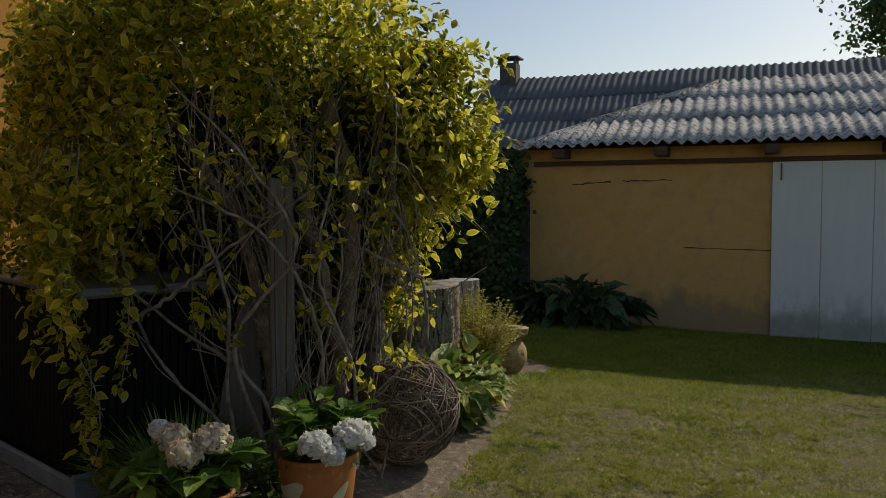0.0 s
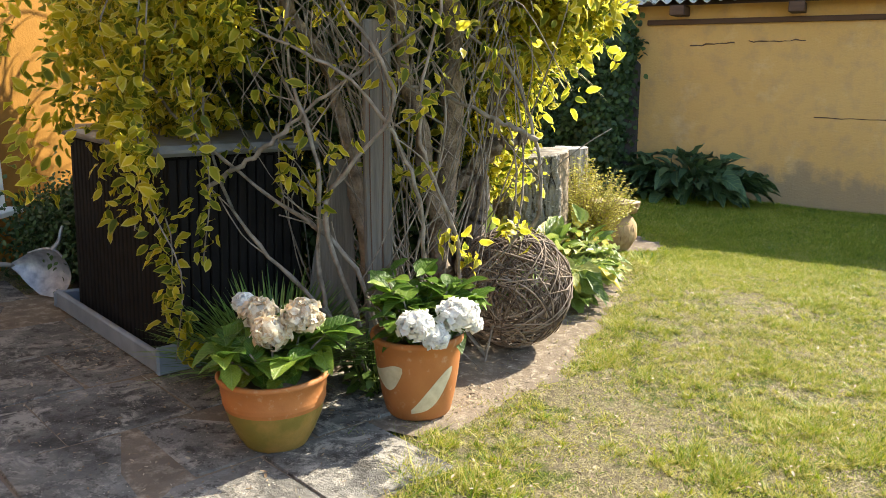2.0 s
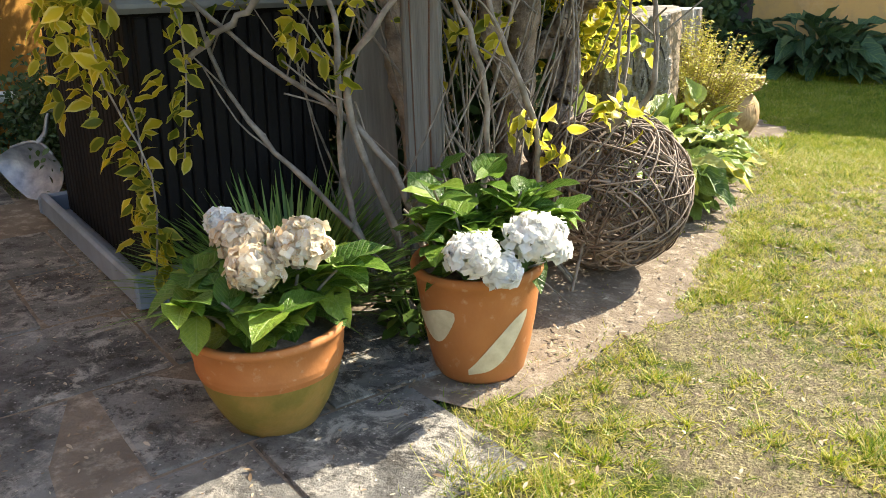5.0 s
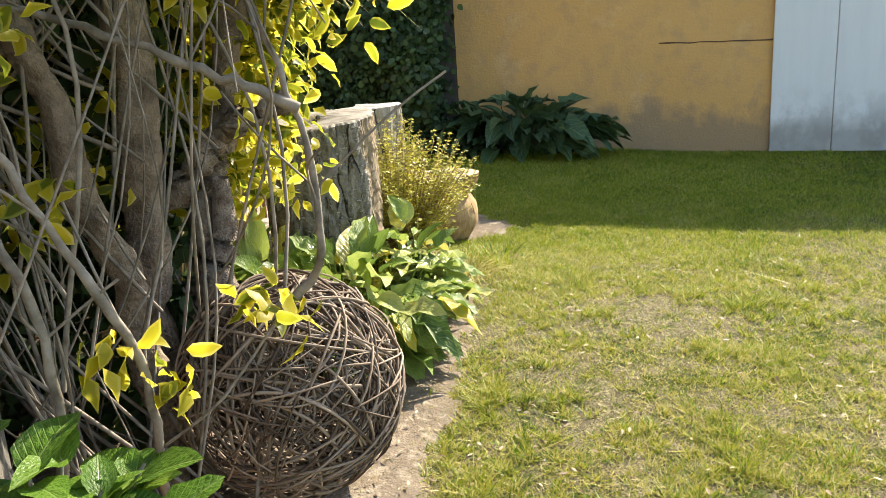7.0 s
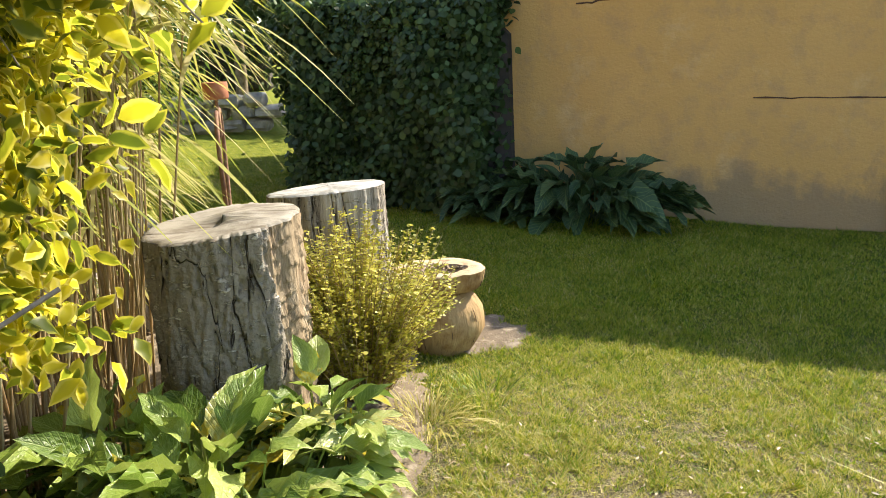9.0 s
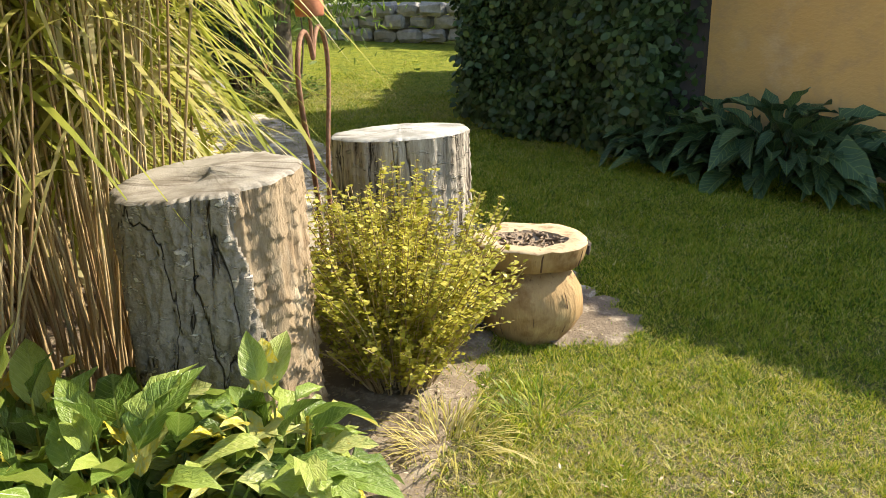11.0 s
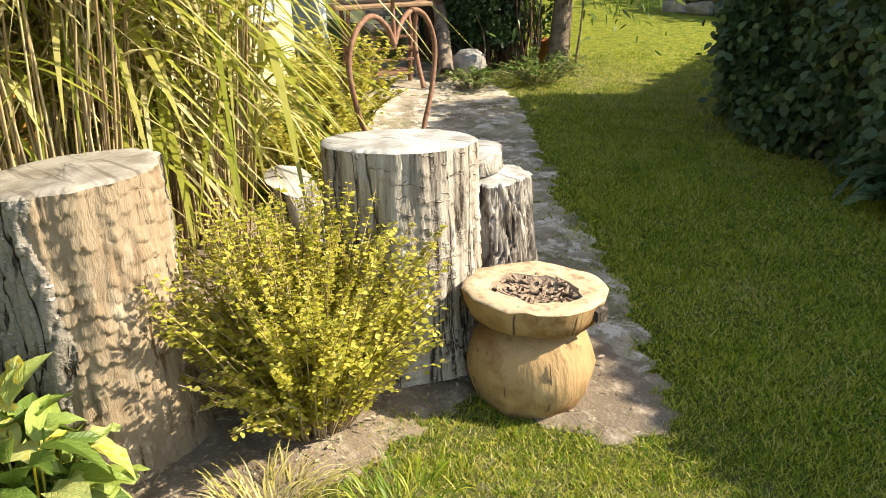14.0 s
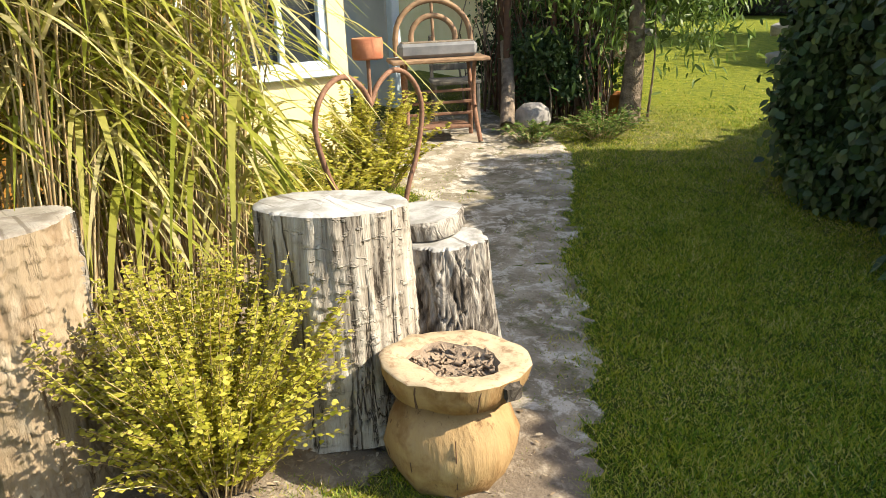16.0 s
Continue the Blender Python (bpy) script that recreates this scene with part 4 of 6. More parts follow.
def bird_bath(x, y):
    t = thing("bird_bath", x, y, "carved yellow wood bowl on a rounded log foot", "bird bath", z=gz(x) - 0.068)
    g = np.random.default_rng(2)
    V, F = hewn([(0.02, -0.01), (0.155, -0.02), (0.185, 0.03), (0.212, 0.09), (0.222, 0.15), (0.212, 0.205), (0.185, 0.258), (0.14, 0.298), (0.02, 0.305)], 19, 0.025, 6, 0.02)
    foot = mesh_ob("foot", V, F, CARVED, t, False, "round carved log foot with fine cracks")
    for a, r in ((-1.25, 0.0035), (-0.55, 0.003), (-1.9, 0.003), (0.1, 0.003)):
        P = [(q * math.cos(a), q * math.sin(a), h) for q, h in ((0.195, 0.05), (0.216, 0.11), (0.219, 0.17), (0.202, 0.225))]
        bar("crack", P, r, r * 0.5, BROWN, foot, 5, 12)
    bowl = bpy.data.objects.new("bowl", None)
    scene.collection.objects.link(bowl)
    bowl.parent = t
    bowl.matrix_basis = pose(0.0, 0.015, 0.3, -3.9, 0.4, 0)
    V, F = hewn([(0.1, 0.004), (0.2, 0.006), (0.216, 0.012), (0.236, 0.055), (0.246, 0.1)], 31, 0.02, 9, 0.006)
    edge = V[-31:]
    way = np.arctan2(edge[:, 1], edge[:, 0])
    lip = 0.142 * (1 + 0.1 * np.sin(2 * way + 1) + 0.07 * np.sin(5 * way) + g.normal(0, 0.03, 31))
    rings = [edge * np.array([q, q, 1]) + np.array([0, 0, h]) for q, h in ((1.0, 0.0), (0.985, 0.005), (0.8, 0.004))]
    rings.append(np.stack([lip * np.cos(way), lip * np.sin(way), 0.098 + g.normal(0, 0.002, 31)], 1))
    ring = np.concatenate(rings)
    i, j = np.meshgrid(np.arange(3), np.arange(31), indexing="ij")
    RF = np.stack([i * 31 + j, i * 31 + (j + 1) % 31, (i + 1) * 31 + (j + 1) % 31, (i + 1) * 31 + j], -1).reshape(-1, 4)
    mesh_ob("rim_top", ring, RF, PALE_CUT, bowl, False, "pale sawn top of the rim")
    rim = mesh_ob("rim", V, F, CARVED, bowl, False, "hewn pale rim with a scrap of bark")
    for a, r in ((-1.15, 0.004), (-2.2, 0.002), (-0.3, 0.0025)):
        bar("crack", [(0.225 * math.cos(a), 0.225 * math.sin(a), 0.02), (0.238 * math.cos(a), 0.238 * math.sin(a), 0.07), (0.237 * math.cos(a + 0.02), 0.237 * math.sin(a + 0.02), 0.099), (0.19 * math.cos(a), 0.19 * math.sin(a), 0.102)], r, r * 0.6, BROWN, rim, 5, 12)
    k = 31
    rows = [rings[-1]] + [np.stack([q * lip * np.cos(way), q * lip * np.sin(way), h + g.normal(0, 0.006, k) * (q > 0.4)], 1) for q, h in ((0.95, 0.088), (0.88, 0.078), (0.78, 0.07), (0.66, 0.064), (0.5, 0.06), (0.33, 0.056), (0.16, 0.056), (0.01, 0.055))]
    i, j = np.meshgrid(np.arange(len(rows) - 1), np.arange(k), indexing="ij")
    j2 = (j + 1) % k
    F = np.stack([i * k + j, i * k + j2, (i + 1) * k + j2, (i + 1) * k + j], -1).reshape(-1, 4)
    mesh_ob("hollow", np.concatenate(rows), F, HOLLOW, bowl, False, "dark chipped hollow")
    ch = []
    for q in range(110):
        ang, rad = g.random() * 6.28, 0.02 + 0.12 * g.random() ** 0.6
        c = np.array([rad * math.cos(ang), rad * math.sin(ang), 0.054 + 0.036 * (rad / 0.142) ** 2 + 0.005 * g.random()])
        d = unit(np.array([g.normal(), g.normal(), 0.4 * g.normal()])) * (0.008 + 0.014 * g.random())
        ch.append(tube_arrays(np.array([c - d, c + d]), 0.004 + 0.005 * g.random(), 4))
    V, F = join(ch)
    tagged(mesh_ob("wood_chips", V, F, HOLLOW, bowl), kind="stuff")
    bm = box(0.02, 0.06, 0.05, (0.236, 0.05, 0.042), 0.008)
    for v in bm.verts:
        v.co += Vector(g.normal(0, 0.004, 3))
    part("bark_scrap", bm, ROUGH_BARK, bowl)


bird_bath(0.522, 7.57)


def twig_ball(x, y, r):
    t = thing("twig_ball", x, y, "large woven ball of brown willow twigs", "garden ornament")
    g = np.random.default_rng(8)
    tubes = []
    for k in range(280):
        n = unit(g.normal(size=3))
        u = unit(np.cross(n, g.normal(size=3)))
        w = np.cross(n, u)
        off = (g.random() - 0.5) * 1.5 * r
        rr = math.sqrt(max(r * r - off * off, 0.01))
        a0 = g.random() * 6.28
        arc = 2.0 + g.random() * 3.4
        a = a0 + np.linspace(0, arc, 26)
        bow = 1 - 0.16 * g.random() ** 2 + 0.035 * np.sin(a * (2 + g.integers(0, 4)) + g.random() * 6)
        P = n * off + (u * np.cos(a)[:, None] + w * np.sin(a)[:, None]) * (rr * bow)[:, None]
        P = P + np.array([0, 0, r])
        P[:, 2] = np.maximum(P[:, 2], 0.01)
        tubes.append(tube_arrays(P, np.linspace(0.0042, 0.0024, 26) * (0.7 + 0.6 * g.random()), 5))
    for V, F in tubes:
        mesh_ob("twig", V, F, TWIG, t, True)


twig_ball(-0.237, 4.675, 0.309)


# ---- pots and hydrangeas ----
def pot_round(x, y):
    t = thing("flower_pot", x, y, "round terracotta pot with mossy green glazed body", "flower pot")
    body = [(0.02, 0.0), (0.12, 0.0), (0.132, 0.012), (0.165, 0.07), (0.195, 0.14), (0.211, 0.196)]
    V, F = lathe(body, 56)
    mesh_ob("body", V, F, MOSSY, t, True, "olive green mossy glaze")
    rim = [(0.211, 0.196), (0.2155, 0.212), (0.218, 0.216), (0.2155, 0.222), (0.219, 0.228), (0.217, 0.234), (0.223, 0.27), (0.226, 0.31), (0.236, 0.316), (0.24, 0.328), (0.234, 0.338), (0.216, 0.336), (0.207, 0.31), (0.205, 0.285)]
    V, F = lathe(rim, 56)
    mesh_ob("rim", V, F, TERRA, t, True, "bare orange terracotta rim with two grooves")
    V, F = lathe([(0.206, 0.29), (0.12, 0.3), (0.002, 0.302)], 40)
    mesh_ob("soil", V, F, SOIL, t, True)
    return t


def pot_tapered(x, y):
    t = thing("flower_pot", x, y, "tall orange terracotta pot with cream leaf marks", "flower pot")
    body = [(0.02, 0.0), (0.125, 0.0), (0.133, 0.01), (0.15, 0.08), (0.165, 0.17), (0.176, 0.26), (0.181, 0.3), (0.19, 0.308), (0.194, 0.322), (0.19, 0.334), (0.175, 0.333), (0.168, 0.3), (0.164, 0.28)]
    V, F = lathe(body, 56)
    mesh_ob("body", V, F, TERRA, t, True)
    V, F = lathe([(0.166, 0.285), (0.1, 0.295), (0.002, 0.296)], 40)
    mesh_ob("soil", V, F, SOIL, t, True)

    def wall_r(h):
        return float(np.interp(h, [p[1] for p in body[2:7]], [p[0] for p in body[2:7]])) + 0.0025

    for a0, h0, da, dh, w, sag in ((radians(-130), 0.21, 0.95, 0.03, 0.1, -0.035), (radians(-62), 0.13, 1.1, 0.17, 0.1, -0.02)):
        V, n = [], 14
        for k in range(n):
            s = k / (n - 1)
            half = w * math.sin(math.pi * min(1, s ** 1.4 * 0.92 + 0.04)) ** 0.8 * 0.5
            a = a0 + da * (s - 0.5)
            h = h0 + dh * (s - 0.5) + sag * math.sin(s * 3.1)
            for sg in (-1, 0, 1):
                hh = h + sg * half
                r = wall_r(hh)
                V.append((r * math.cos(a), r * math.sin(a), hh))
        F = [(3 * k + c, 3 * k + c + 1, 3 * k + c + 4, 3 * k + c + 3) for k in range(n - 1) for c in (0, 1)]
        mesh_ob("leaf_mark", V, F, CREAM, t, True, "cream painted leaf mark")
    return t


pot_a = pot_round(-1.085, 3.335)
pot_a.scale = (0.88, 0.88, 0.87)
pot_b = pot_tapered(-0.6, 3.75)
pot_b.scale = (1.02, 1.02, 1.04)


def flower_head(name, c, r, mat, parent, seed, n=260):
    g = np.random.default_rng(seed)
    d = unit(g.normal(size=(n, 3)) + np.array([0, 0, 0.35]))
    lump = 1 + 0.12 * np.sin(5 * d[:, :1] + seed) * np.sin(6 * d[:, 1:2] + 2 * seed)
    P = c + d * r * lump * (0.62 + 0.4 * g.random((n, 1))) * np.array([1, 1, 0.8])
    d = unit(d + g.normal(0, 0.45, (n, 3)))
    u = unit(np.cross(d, g.normal(size=(n, 3))))
    w = np.cross(d, u)
    out = []
    for k in range(4):
        e = u * math.cos(k * 1.5708) + w * math.sin(k * 1.5708)
        out.append(leaf_arrays(P, e + d * 0.35, d, 0.019, 0.019, 0.2, 0.25))
    V, F = join(out)
    tagged(mesh_ob(name, V, F, mat, parent), kind="stuff")


def hydrangea(x, y, z0, spread, height, nleaf, heads, label, seed, lsize=0.128):
    t = thing("hydrangea", x, y, label, "hydrangea", z=z0)
    g = np.random.default_rng(seed)
    tips = []
    stems = []
    for k in range(16):
        a = g.random() * 6.28
        rr = spread * math.sqrt(g.random()) * 0.8
        tip = np.array([rr * math.cos(a), rr * math.sin(a), height * (0.55 + 0.45 * g.random()) * (1 - 0.35 * rr / spread)])
        b = np.array([tip[0] * 0.3, tip[1] * 0.3, 0])
        P = curve_pts([b, (b + tip) / 2 + np.array([0, 0, 0.02]), tip], 8)
        stems.append(tube_arrays(P, np.linspace(0.006, 0.0035, len(P)), 5))
        tips.append((b, tip))
    V, F = join(stems)
    tagged(mesh_ob("stem_tangle", V, F, STEM, t, True), kind="stuff")
    P, D, N, L = [], [], [], []
    for k in range(nleaf):
        b, tip = tips[k % len(tips)]
        s = 0.35 + 0.65 * g.random()
        p = b + (tip - b) * s
        a = g.random() * 6.28
        d = np.array([math.cos(a), math.sin(a), 0.15 + 0.7 * (s - 0.5) + 0.3 * g.normal()])
        P.append(p), D.append(d), N.append([0.2 * g.normal() - d[0] * 0.4, 0.2 * g.normal() - d[1] * 0.4, 1.0]), L.append(lsize * (0.6 + 0.55 * g.random()))
    L = np.array(L)
    single_leaves(t, np.array(P), np.array(D), np.array(N), L, L * 0.68, HYD, 0.25, 0.34, 0.05)
    for k, (hx, hy, hz, r, old) in enumerate(heads):
        c = np.array([hx - x, hy - y, hz - z0])
        bar("flower_stalk", [(c[0] * 0.4, c[1] * 0.4, 0.02), (c[0] * 0.8, c[1] * 0.8, c[2] * 0.6), tuple(c)], 0.005, 0.004, STEM, t, 5, 8)
        flower_head("flower_head", c, r, OLD_PETAL if old else PETAL, t, seed * 10 + k)
    return t


hydrangea(-1.085, 3.335, gz(-1.085) + 0.245, 0.28, 0.27, 200,
          [(-1.2, 3.38, 0.585, 0.034, 0), (-1.125, 3.34, 0.555, 0.066, 1), (-1.05, 3.23, 0.518, 0.07, 1), (-0.955, 3.3, 0.56, 0.07, 1)],
          "white hydrangea with fading brownish heads in a round pot", 31)
hydrangea(-0.6, 3.75, gz(-0.6) + 0.29, 0.3, 0.37, 180,
          [(-0.575, 3.52, 0.47, 0.068, 0), (-0.503, 3.555, 0.41, 0.052, 0), (-0.424, 3.65, 0.475, 0.08, 0), (-0.365, 3.68, 0.43, 0.032, 0)],
          "white blooming hydrangea in a tapered terracotta pot", 37)


# ---- wooden post, board, box and tray ----
def post():
    t = thing("wooden_post", -0.83, 4.1, "square weathered grey wooden post under the vine", "post")
    bm = box(0.12, 0.12, 1.62, (0, 0, -0.02), 0.01)
    bmesh.ops.subdivide_edges(bm, edges=bm.edges[:], cuts=4, use_grid_fill=True)
    for v in bm.verts:
        v.co += Vector((random.gauss(0, 0.002), random.gauss(0, 0.002), 0))
    part("shaft", bm, GREY_WOOD, t)
    bar("split", [(0.022, -0.0605, 0.1), (0.018, -0.061, 0.7), (0.026, -0.0605, 1.1), (0.02, -0.06, 1.55)], 0.004, 0.002, BROWN, t, 5, 16)
    bar("split", [(-0.03, -0.0605, 0.5), (-0.034, -0.061, 1.0), (-0.028, -0.0605, 1.5)], 0.002, 0.003, BROWN, t, 5, 16)
    t.matrix_world = pose(-0.83, 4.1, gz(-0.83), 0, 0.5, 12)
    t2 = thing("wooden_board", -1.1, 4.3, "grey pointed weathered board leaning by a post", "board")
    bm = bmesh.new()
    vs = [bm.verts.new(c) for c in ((-0.16, 0, -0.02), (0.13, 0, -0.02), (0.12, 0, 0.5), (0.1, 0, 0.95), (0.04, 0, 0.98), (-0.08, 0, 0.5))]
    f = bm.faces.new(vs)
    e = bmesh.ops.extrude_face_region(bm, geom=[f])
    bmesh.ops.translate(bm, vec=(0, 0.04, 0), verts=[v for v in e["geom"] if isinstance(v, bmesh.types.BMVert)])
    part("plank", bm, GREY_WOOD, t2)
    t2.matrix_world = pose(-1.1, 4.3, gz(-1.1), -4, 0, 14)


post()


def garden_box():
    """Black slatted box on a grey tray; its corner points to the paving."""
    turn = math.degrees(math.atan2(0.65, -0.76))
    t = thing("garden_box", -1.71, 3.9, "black slatted garden box with a pale lid", "box")
    t.matrix_world = pose(-1.79, 3.9, gz(-1.79) + 0.026, 0, 2.5, 0) @ pose(0, 0, 0, 0, 0, turn)
    # local x runs along the long side away from the corner, local -y runs inward
    body = bmesh.new()
    box(1.1, 0.72, 0.93, (0.62, -0.43, 0.02), 0.006, bm=body)
    part("body", body, BLACK, t)
    for k in range(22):
        part("slat", box(0.04, 0.02, 0.92, (0.1 + k * 0.0495, -0.062, 0.02), 0.005), BLACK, t)
    for k in range(14):
        part("slat", box(0.02, 0.04, 0.92, (0.062, -0.1 - k * 0.0495, 0.02), 0.005), BLACK, t)
    part("lid", box(1.24, 0.86, 0.05, (0.62, -0.43, 0.955), 0.018), LID_GREY, t, "pale grey weathered lid")
    tray = thing("tray", -1.71, 3.9, "shallow grey plastic tray under a black box", "tray")
    tray.matrix_world = pose(-1.79, 3.9, gz(-1.79) + 0.018, 0, 2.5, 0) @ pose(0, 0, 0, 0, 0, turn)
    part("tray_floor", box(1.26, 0.92, 0.008, (0.6, -0.44, 0.0), 0.0), GREY_PLASTIC, tray)
    part("tray_side", box(1.3, 0.035, 0.1, (0.6, 0.03, 0.0), 0.01), GREY_PLASTIC, tray)
    part("tray_side", box(0.035, 0.95, 0.13, (-0.045, -0.42, 0.0), 0.01), GREY_PLASTIC, tray)
    part("tray_side", box(0.035, 0.95, 0.09, (1.245, -0.42, 0.0), 0.01), GREY_PLASTIC, tray)
    part("tray_side", box(1.3, 0.035, 0.09, (0.6, -0.9, 0.0), 0.01), GREY_PLASTIC, tray)


garden_box()


def zinc_scoop():
    """A broad dented scoop leaning against the box's end, its long handle to the house."""
    t = thing("garden_scoop", -2.9, 4.85, "dented grey zinc scoop with a long pale handle", "garden scoop")
    t.matrix_world = pose(-2.9, 4.85, gz(-2.9) + 0.012, -14, 0, 6)
    V, F = [], []
    outline = ((-0.24, 0.19, 0.012), (-0.2, 0.185, 0.04), (-0.14, 0.17, 0.09), (-0.07, 0.15, 0.13), (0.0, 0.14, 0.135), (0.05, 0.13, 0.125), (0.07, 0.125, 0.1))
    for u, z, half in outline:
        for k in range(9):
            c = k / 4 - 1
            V.append((u + 0.02 * (1 - c * c), 0.045 * (1 - c * c) * min(1, half / 0.1), z + c * half))
    for a in range(len(outline) - 1):
        for k in range(8):
            F.append((a * 9 + k, (a + 1) * 9 + k, (a + 1) * 9 + k + 1, a * 9 + k + 1))
    n = len(V)
    V += [(x, y + 0.006, z) for x, y, z in V]
    F += [tuple(q + n for q in reversed(f)) for f in F]
    mesh_ob("blade", V, F, ZINC, t, True, "shallow dented zinc blade")
    bar("rim", [(-0.14, 0, 0.26), (-0.05, 0, 0.285), (0.02, 0, 0.275), (0.07, 0, 0.225)], 0.008, 0.008, ZINC, t, 6, 12)
    bar("hook", [(0.0, 0, 0.28), (0.035, 0.005, 0.33), (0.05, 0, 0.39), (0.06, 0, 0.42)], 0.014, 0.008, ZINC, t)
    bar("handle", [(-0.23, 0, 0.19), (-0.36, 0, 0.2), (-0.5, -0.005, 0.215), (-0.62, -0.01, 0.22)], 0.014, 0.017, LID_GREY, t)
    b = thing("batten", -3.25, 4.5, "short pale grey batten lying on paving", "batten")
    b.matrix_world = pose(-3.25, 4.5, gz(-3.25) + 0.014, 0, 2.5, -6)
    part("wood", box(0.5, 0.06, 0.035, (0, 0, 0), 0.008), LID_GREY, b)


zinc_scoop()


# ---- heart stake ----
def heart_stake(x, y):
    t = thing("heart_stake", x, y, "rusty iron heart hoop carrying a red bowl", "garden ornament")
    t.matrix_world = pose(x, y, gz(x), 0, 0, 104)
    half = [(0.0, 0.96), (0.05, 1.04), (0.14, 1.09), (0.23, 1.065), (0.3, 0.98), (0.315, 0.87), (0.27, 0.7), (0.2, 0.55), (0.13, 0.3), (0.1, -0.02)]
    for s in (-1, 1):
        bar("hoop_half", [(s * a, 0, b) for a, b in half], 0.012, 0.012, RUST, t, 8, 40)
    bar("rod", [(0, 0, 0.95), (0, 0, 1.19)], 0.009, 0.009, RUST, t)
    V, F = lathe([(0.002, 1.15), (0.062, 1.15), (0.066, 1.16), (0.066, 1.235), (0.062, 1.238), (0.058, 1.23), (0.058, 1.17), (0.002, 1.17)], 32)
    mesh_ob("bowl", V, F, REDRUST, t, True, "small red rusted bowl")


heart_stake(-0.6, 7.97)


# ---- plants ----
def vine():
    t = thing("vine_shrub", -0.6, 4.5, "sprawling golden variegated vine on bare grey stems", "shrub")
    t.matrix_world = Matrix.Identity(4)
    g = np.random.default_rng(17)
    # thick trunks
    for keys, r0, r1 in (
            ([(-0.62, 4.95, -0.02), (-0.64, 4.9, 0.5), (-0.58, 4.85, 1.0), (-0.55, 4.75, 1.6), (-0.7, 4.7, 2.2)], 0.075, 0.04),
            ([(-0.5, 4.95, -0.02), (-0.52, 5.0, 0.45), (-0.42, 5.05, 0.9), (-0.28, 5.0, 1.5), (-0.4, 4.9, 2.1)], 0.055, 0.03),
            ([(-0.6, 4.7, -0.02), (-0.62, 4.66, 0.6), (-0.72, 4.5, 1.3), (-0.9, 4.6, 2.1)], 0.05, 0.03),
            ([(-0.56, 4.98, 0.8), (-0.36, 5.0, 1.0), (-0.2, 5.02, 1.06)], 0.04, 0.034),
            ([(-0.9, 4.4, 0.0), (-0.95, 4.35, 0.7), (-1.1, 4.4, 1.4), (-1.5, 4.5, 2.0)], 0.04, 0.025)):
        C = curve_pts(keys, 60)
        run = np.arange(len(C))
        C[1:-1] += 0.012 * np.stack([np.sin(run[1:-1] * 0.5 + r0 * 300), np.cos(run[1:-1] * 0.43 + r0 * 200), 0 * run[1:-1]], 1) + g.normal(0, 0.003, (len(C) - 2, 3))
        V, F = tube_arrays(C, np.linspace(r0, r1, len(C)) * (1 + 0.1 * np.sin(run * 0.7 + r0 * 90) + g.normal(0, 0.04, len(C))), 16)
        V += 0.09 * r0 * np.sin(V[:, :1] * 90 + V[:, 1:2] * 70) * np.array([1, 1, 0]) + g.normal(0, 0.0018, V.shape)
        mesh_ob("trunk", V, F, TRUNK, t, True)
    bar("root_stub", [(-0.42, 5.0, -0.02), (-0.4, 4.98, 0.35), (-0.45, 4.96, 0.55), (-0.41, 4.98, 0.7), (-0.4, 4.97, 0.86)], 0.09, 0.024, LITTER_WOOD, t, 12, 30, "pale gnarled broken stub")
    # long bare stems seen in front
    front = [
        [(-0.78, 3.95, 0.2), (-0.95, 3.95, 0.62), (-1.3, 4.0, 0.9), (-1.75, 4.1, 1.25), (-2.0, 4.2, 1.6)],
        [(-0.85, 3.95, 0.1), (-1.1, 3.95, 0.45), (-1.4, 4.0, 0.75), (-1.6, 4.1, 1.1), (-1.65, 4.2, 1.8)],
        [(-0.95, 3.98, 0.05), (-1.08, 3.95, 0.5), (-1.05, 3.95, 1.0), (-1.2, 4.0, 1.5), (-1.1, 4.0, 2.1)],
        [(-0.9, 4.0, 0.3), (-1.0, 3.9, 0.9), (-0.7, 3.9, 1.3), (-0.95, 3.9, 1.75), (-1.3, 3.95, 2.1)],
        [(-0.7, 4.1, 0.1), (-0.6, 4.0, 0.8), (-0.85, 3.95, 1.35), (-1.3, 3.9, 1.6)],
        [(-0.5, 4.2, 0.1), (-0.45, 4.1, 0.7), (-0.6, 4.0, 1.2), (-0.5, 4.0, 1.8)],
        [(-0.25, 4.45, 0.6), (-0.15, 4.4, 0.75), (-0.12, 4.4, 1.1), (-0.3, 4.4, 1.5), (-0.8, 4.3, 1.75)],
        [(-0.12, 4.4, 1.1), (-0.5, 4.3, 1.25), (-1.0, 4.2, 1.45)],
        [(-1.6, 4.05, 0.9), (-1.3, 3.98, 1.15), (-1.05, 3.95, 1.3), (-0.6, 4.0, 1.6)],
    ]
    side, tips = [], []
    for keys in front:
        K = np.array(keys)
        K[1:-1] += g.normal(0, 0.025, (len(K) - 2, 3))
        C = curve_pts([tuple(p) for p in K], 30)
        C[1:-1] += g.normal(0, 0.004, (len(C) - 2, 3))
        V, F = tube_arrays(C, np.linspace(0.0125, 0.0055, len(C)) * (1 + 0.12 * g.normal(0, 1, len(C)).clip(-1, 1.5)), 7)
        mesh_ob("stem", V, F, STEM, t, True)
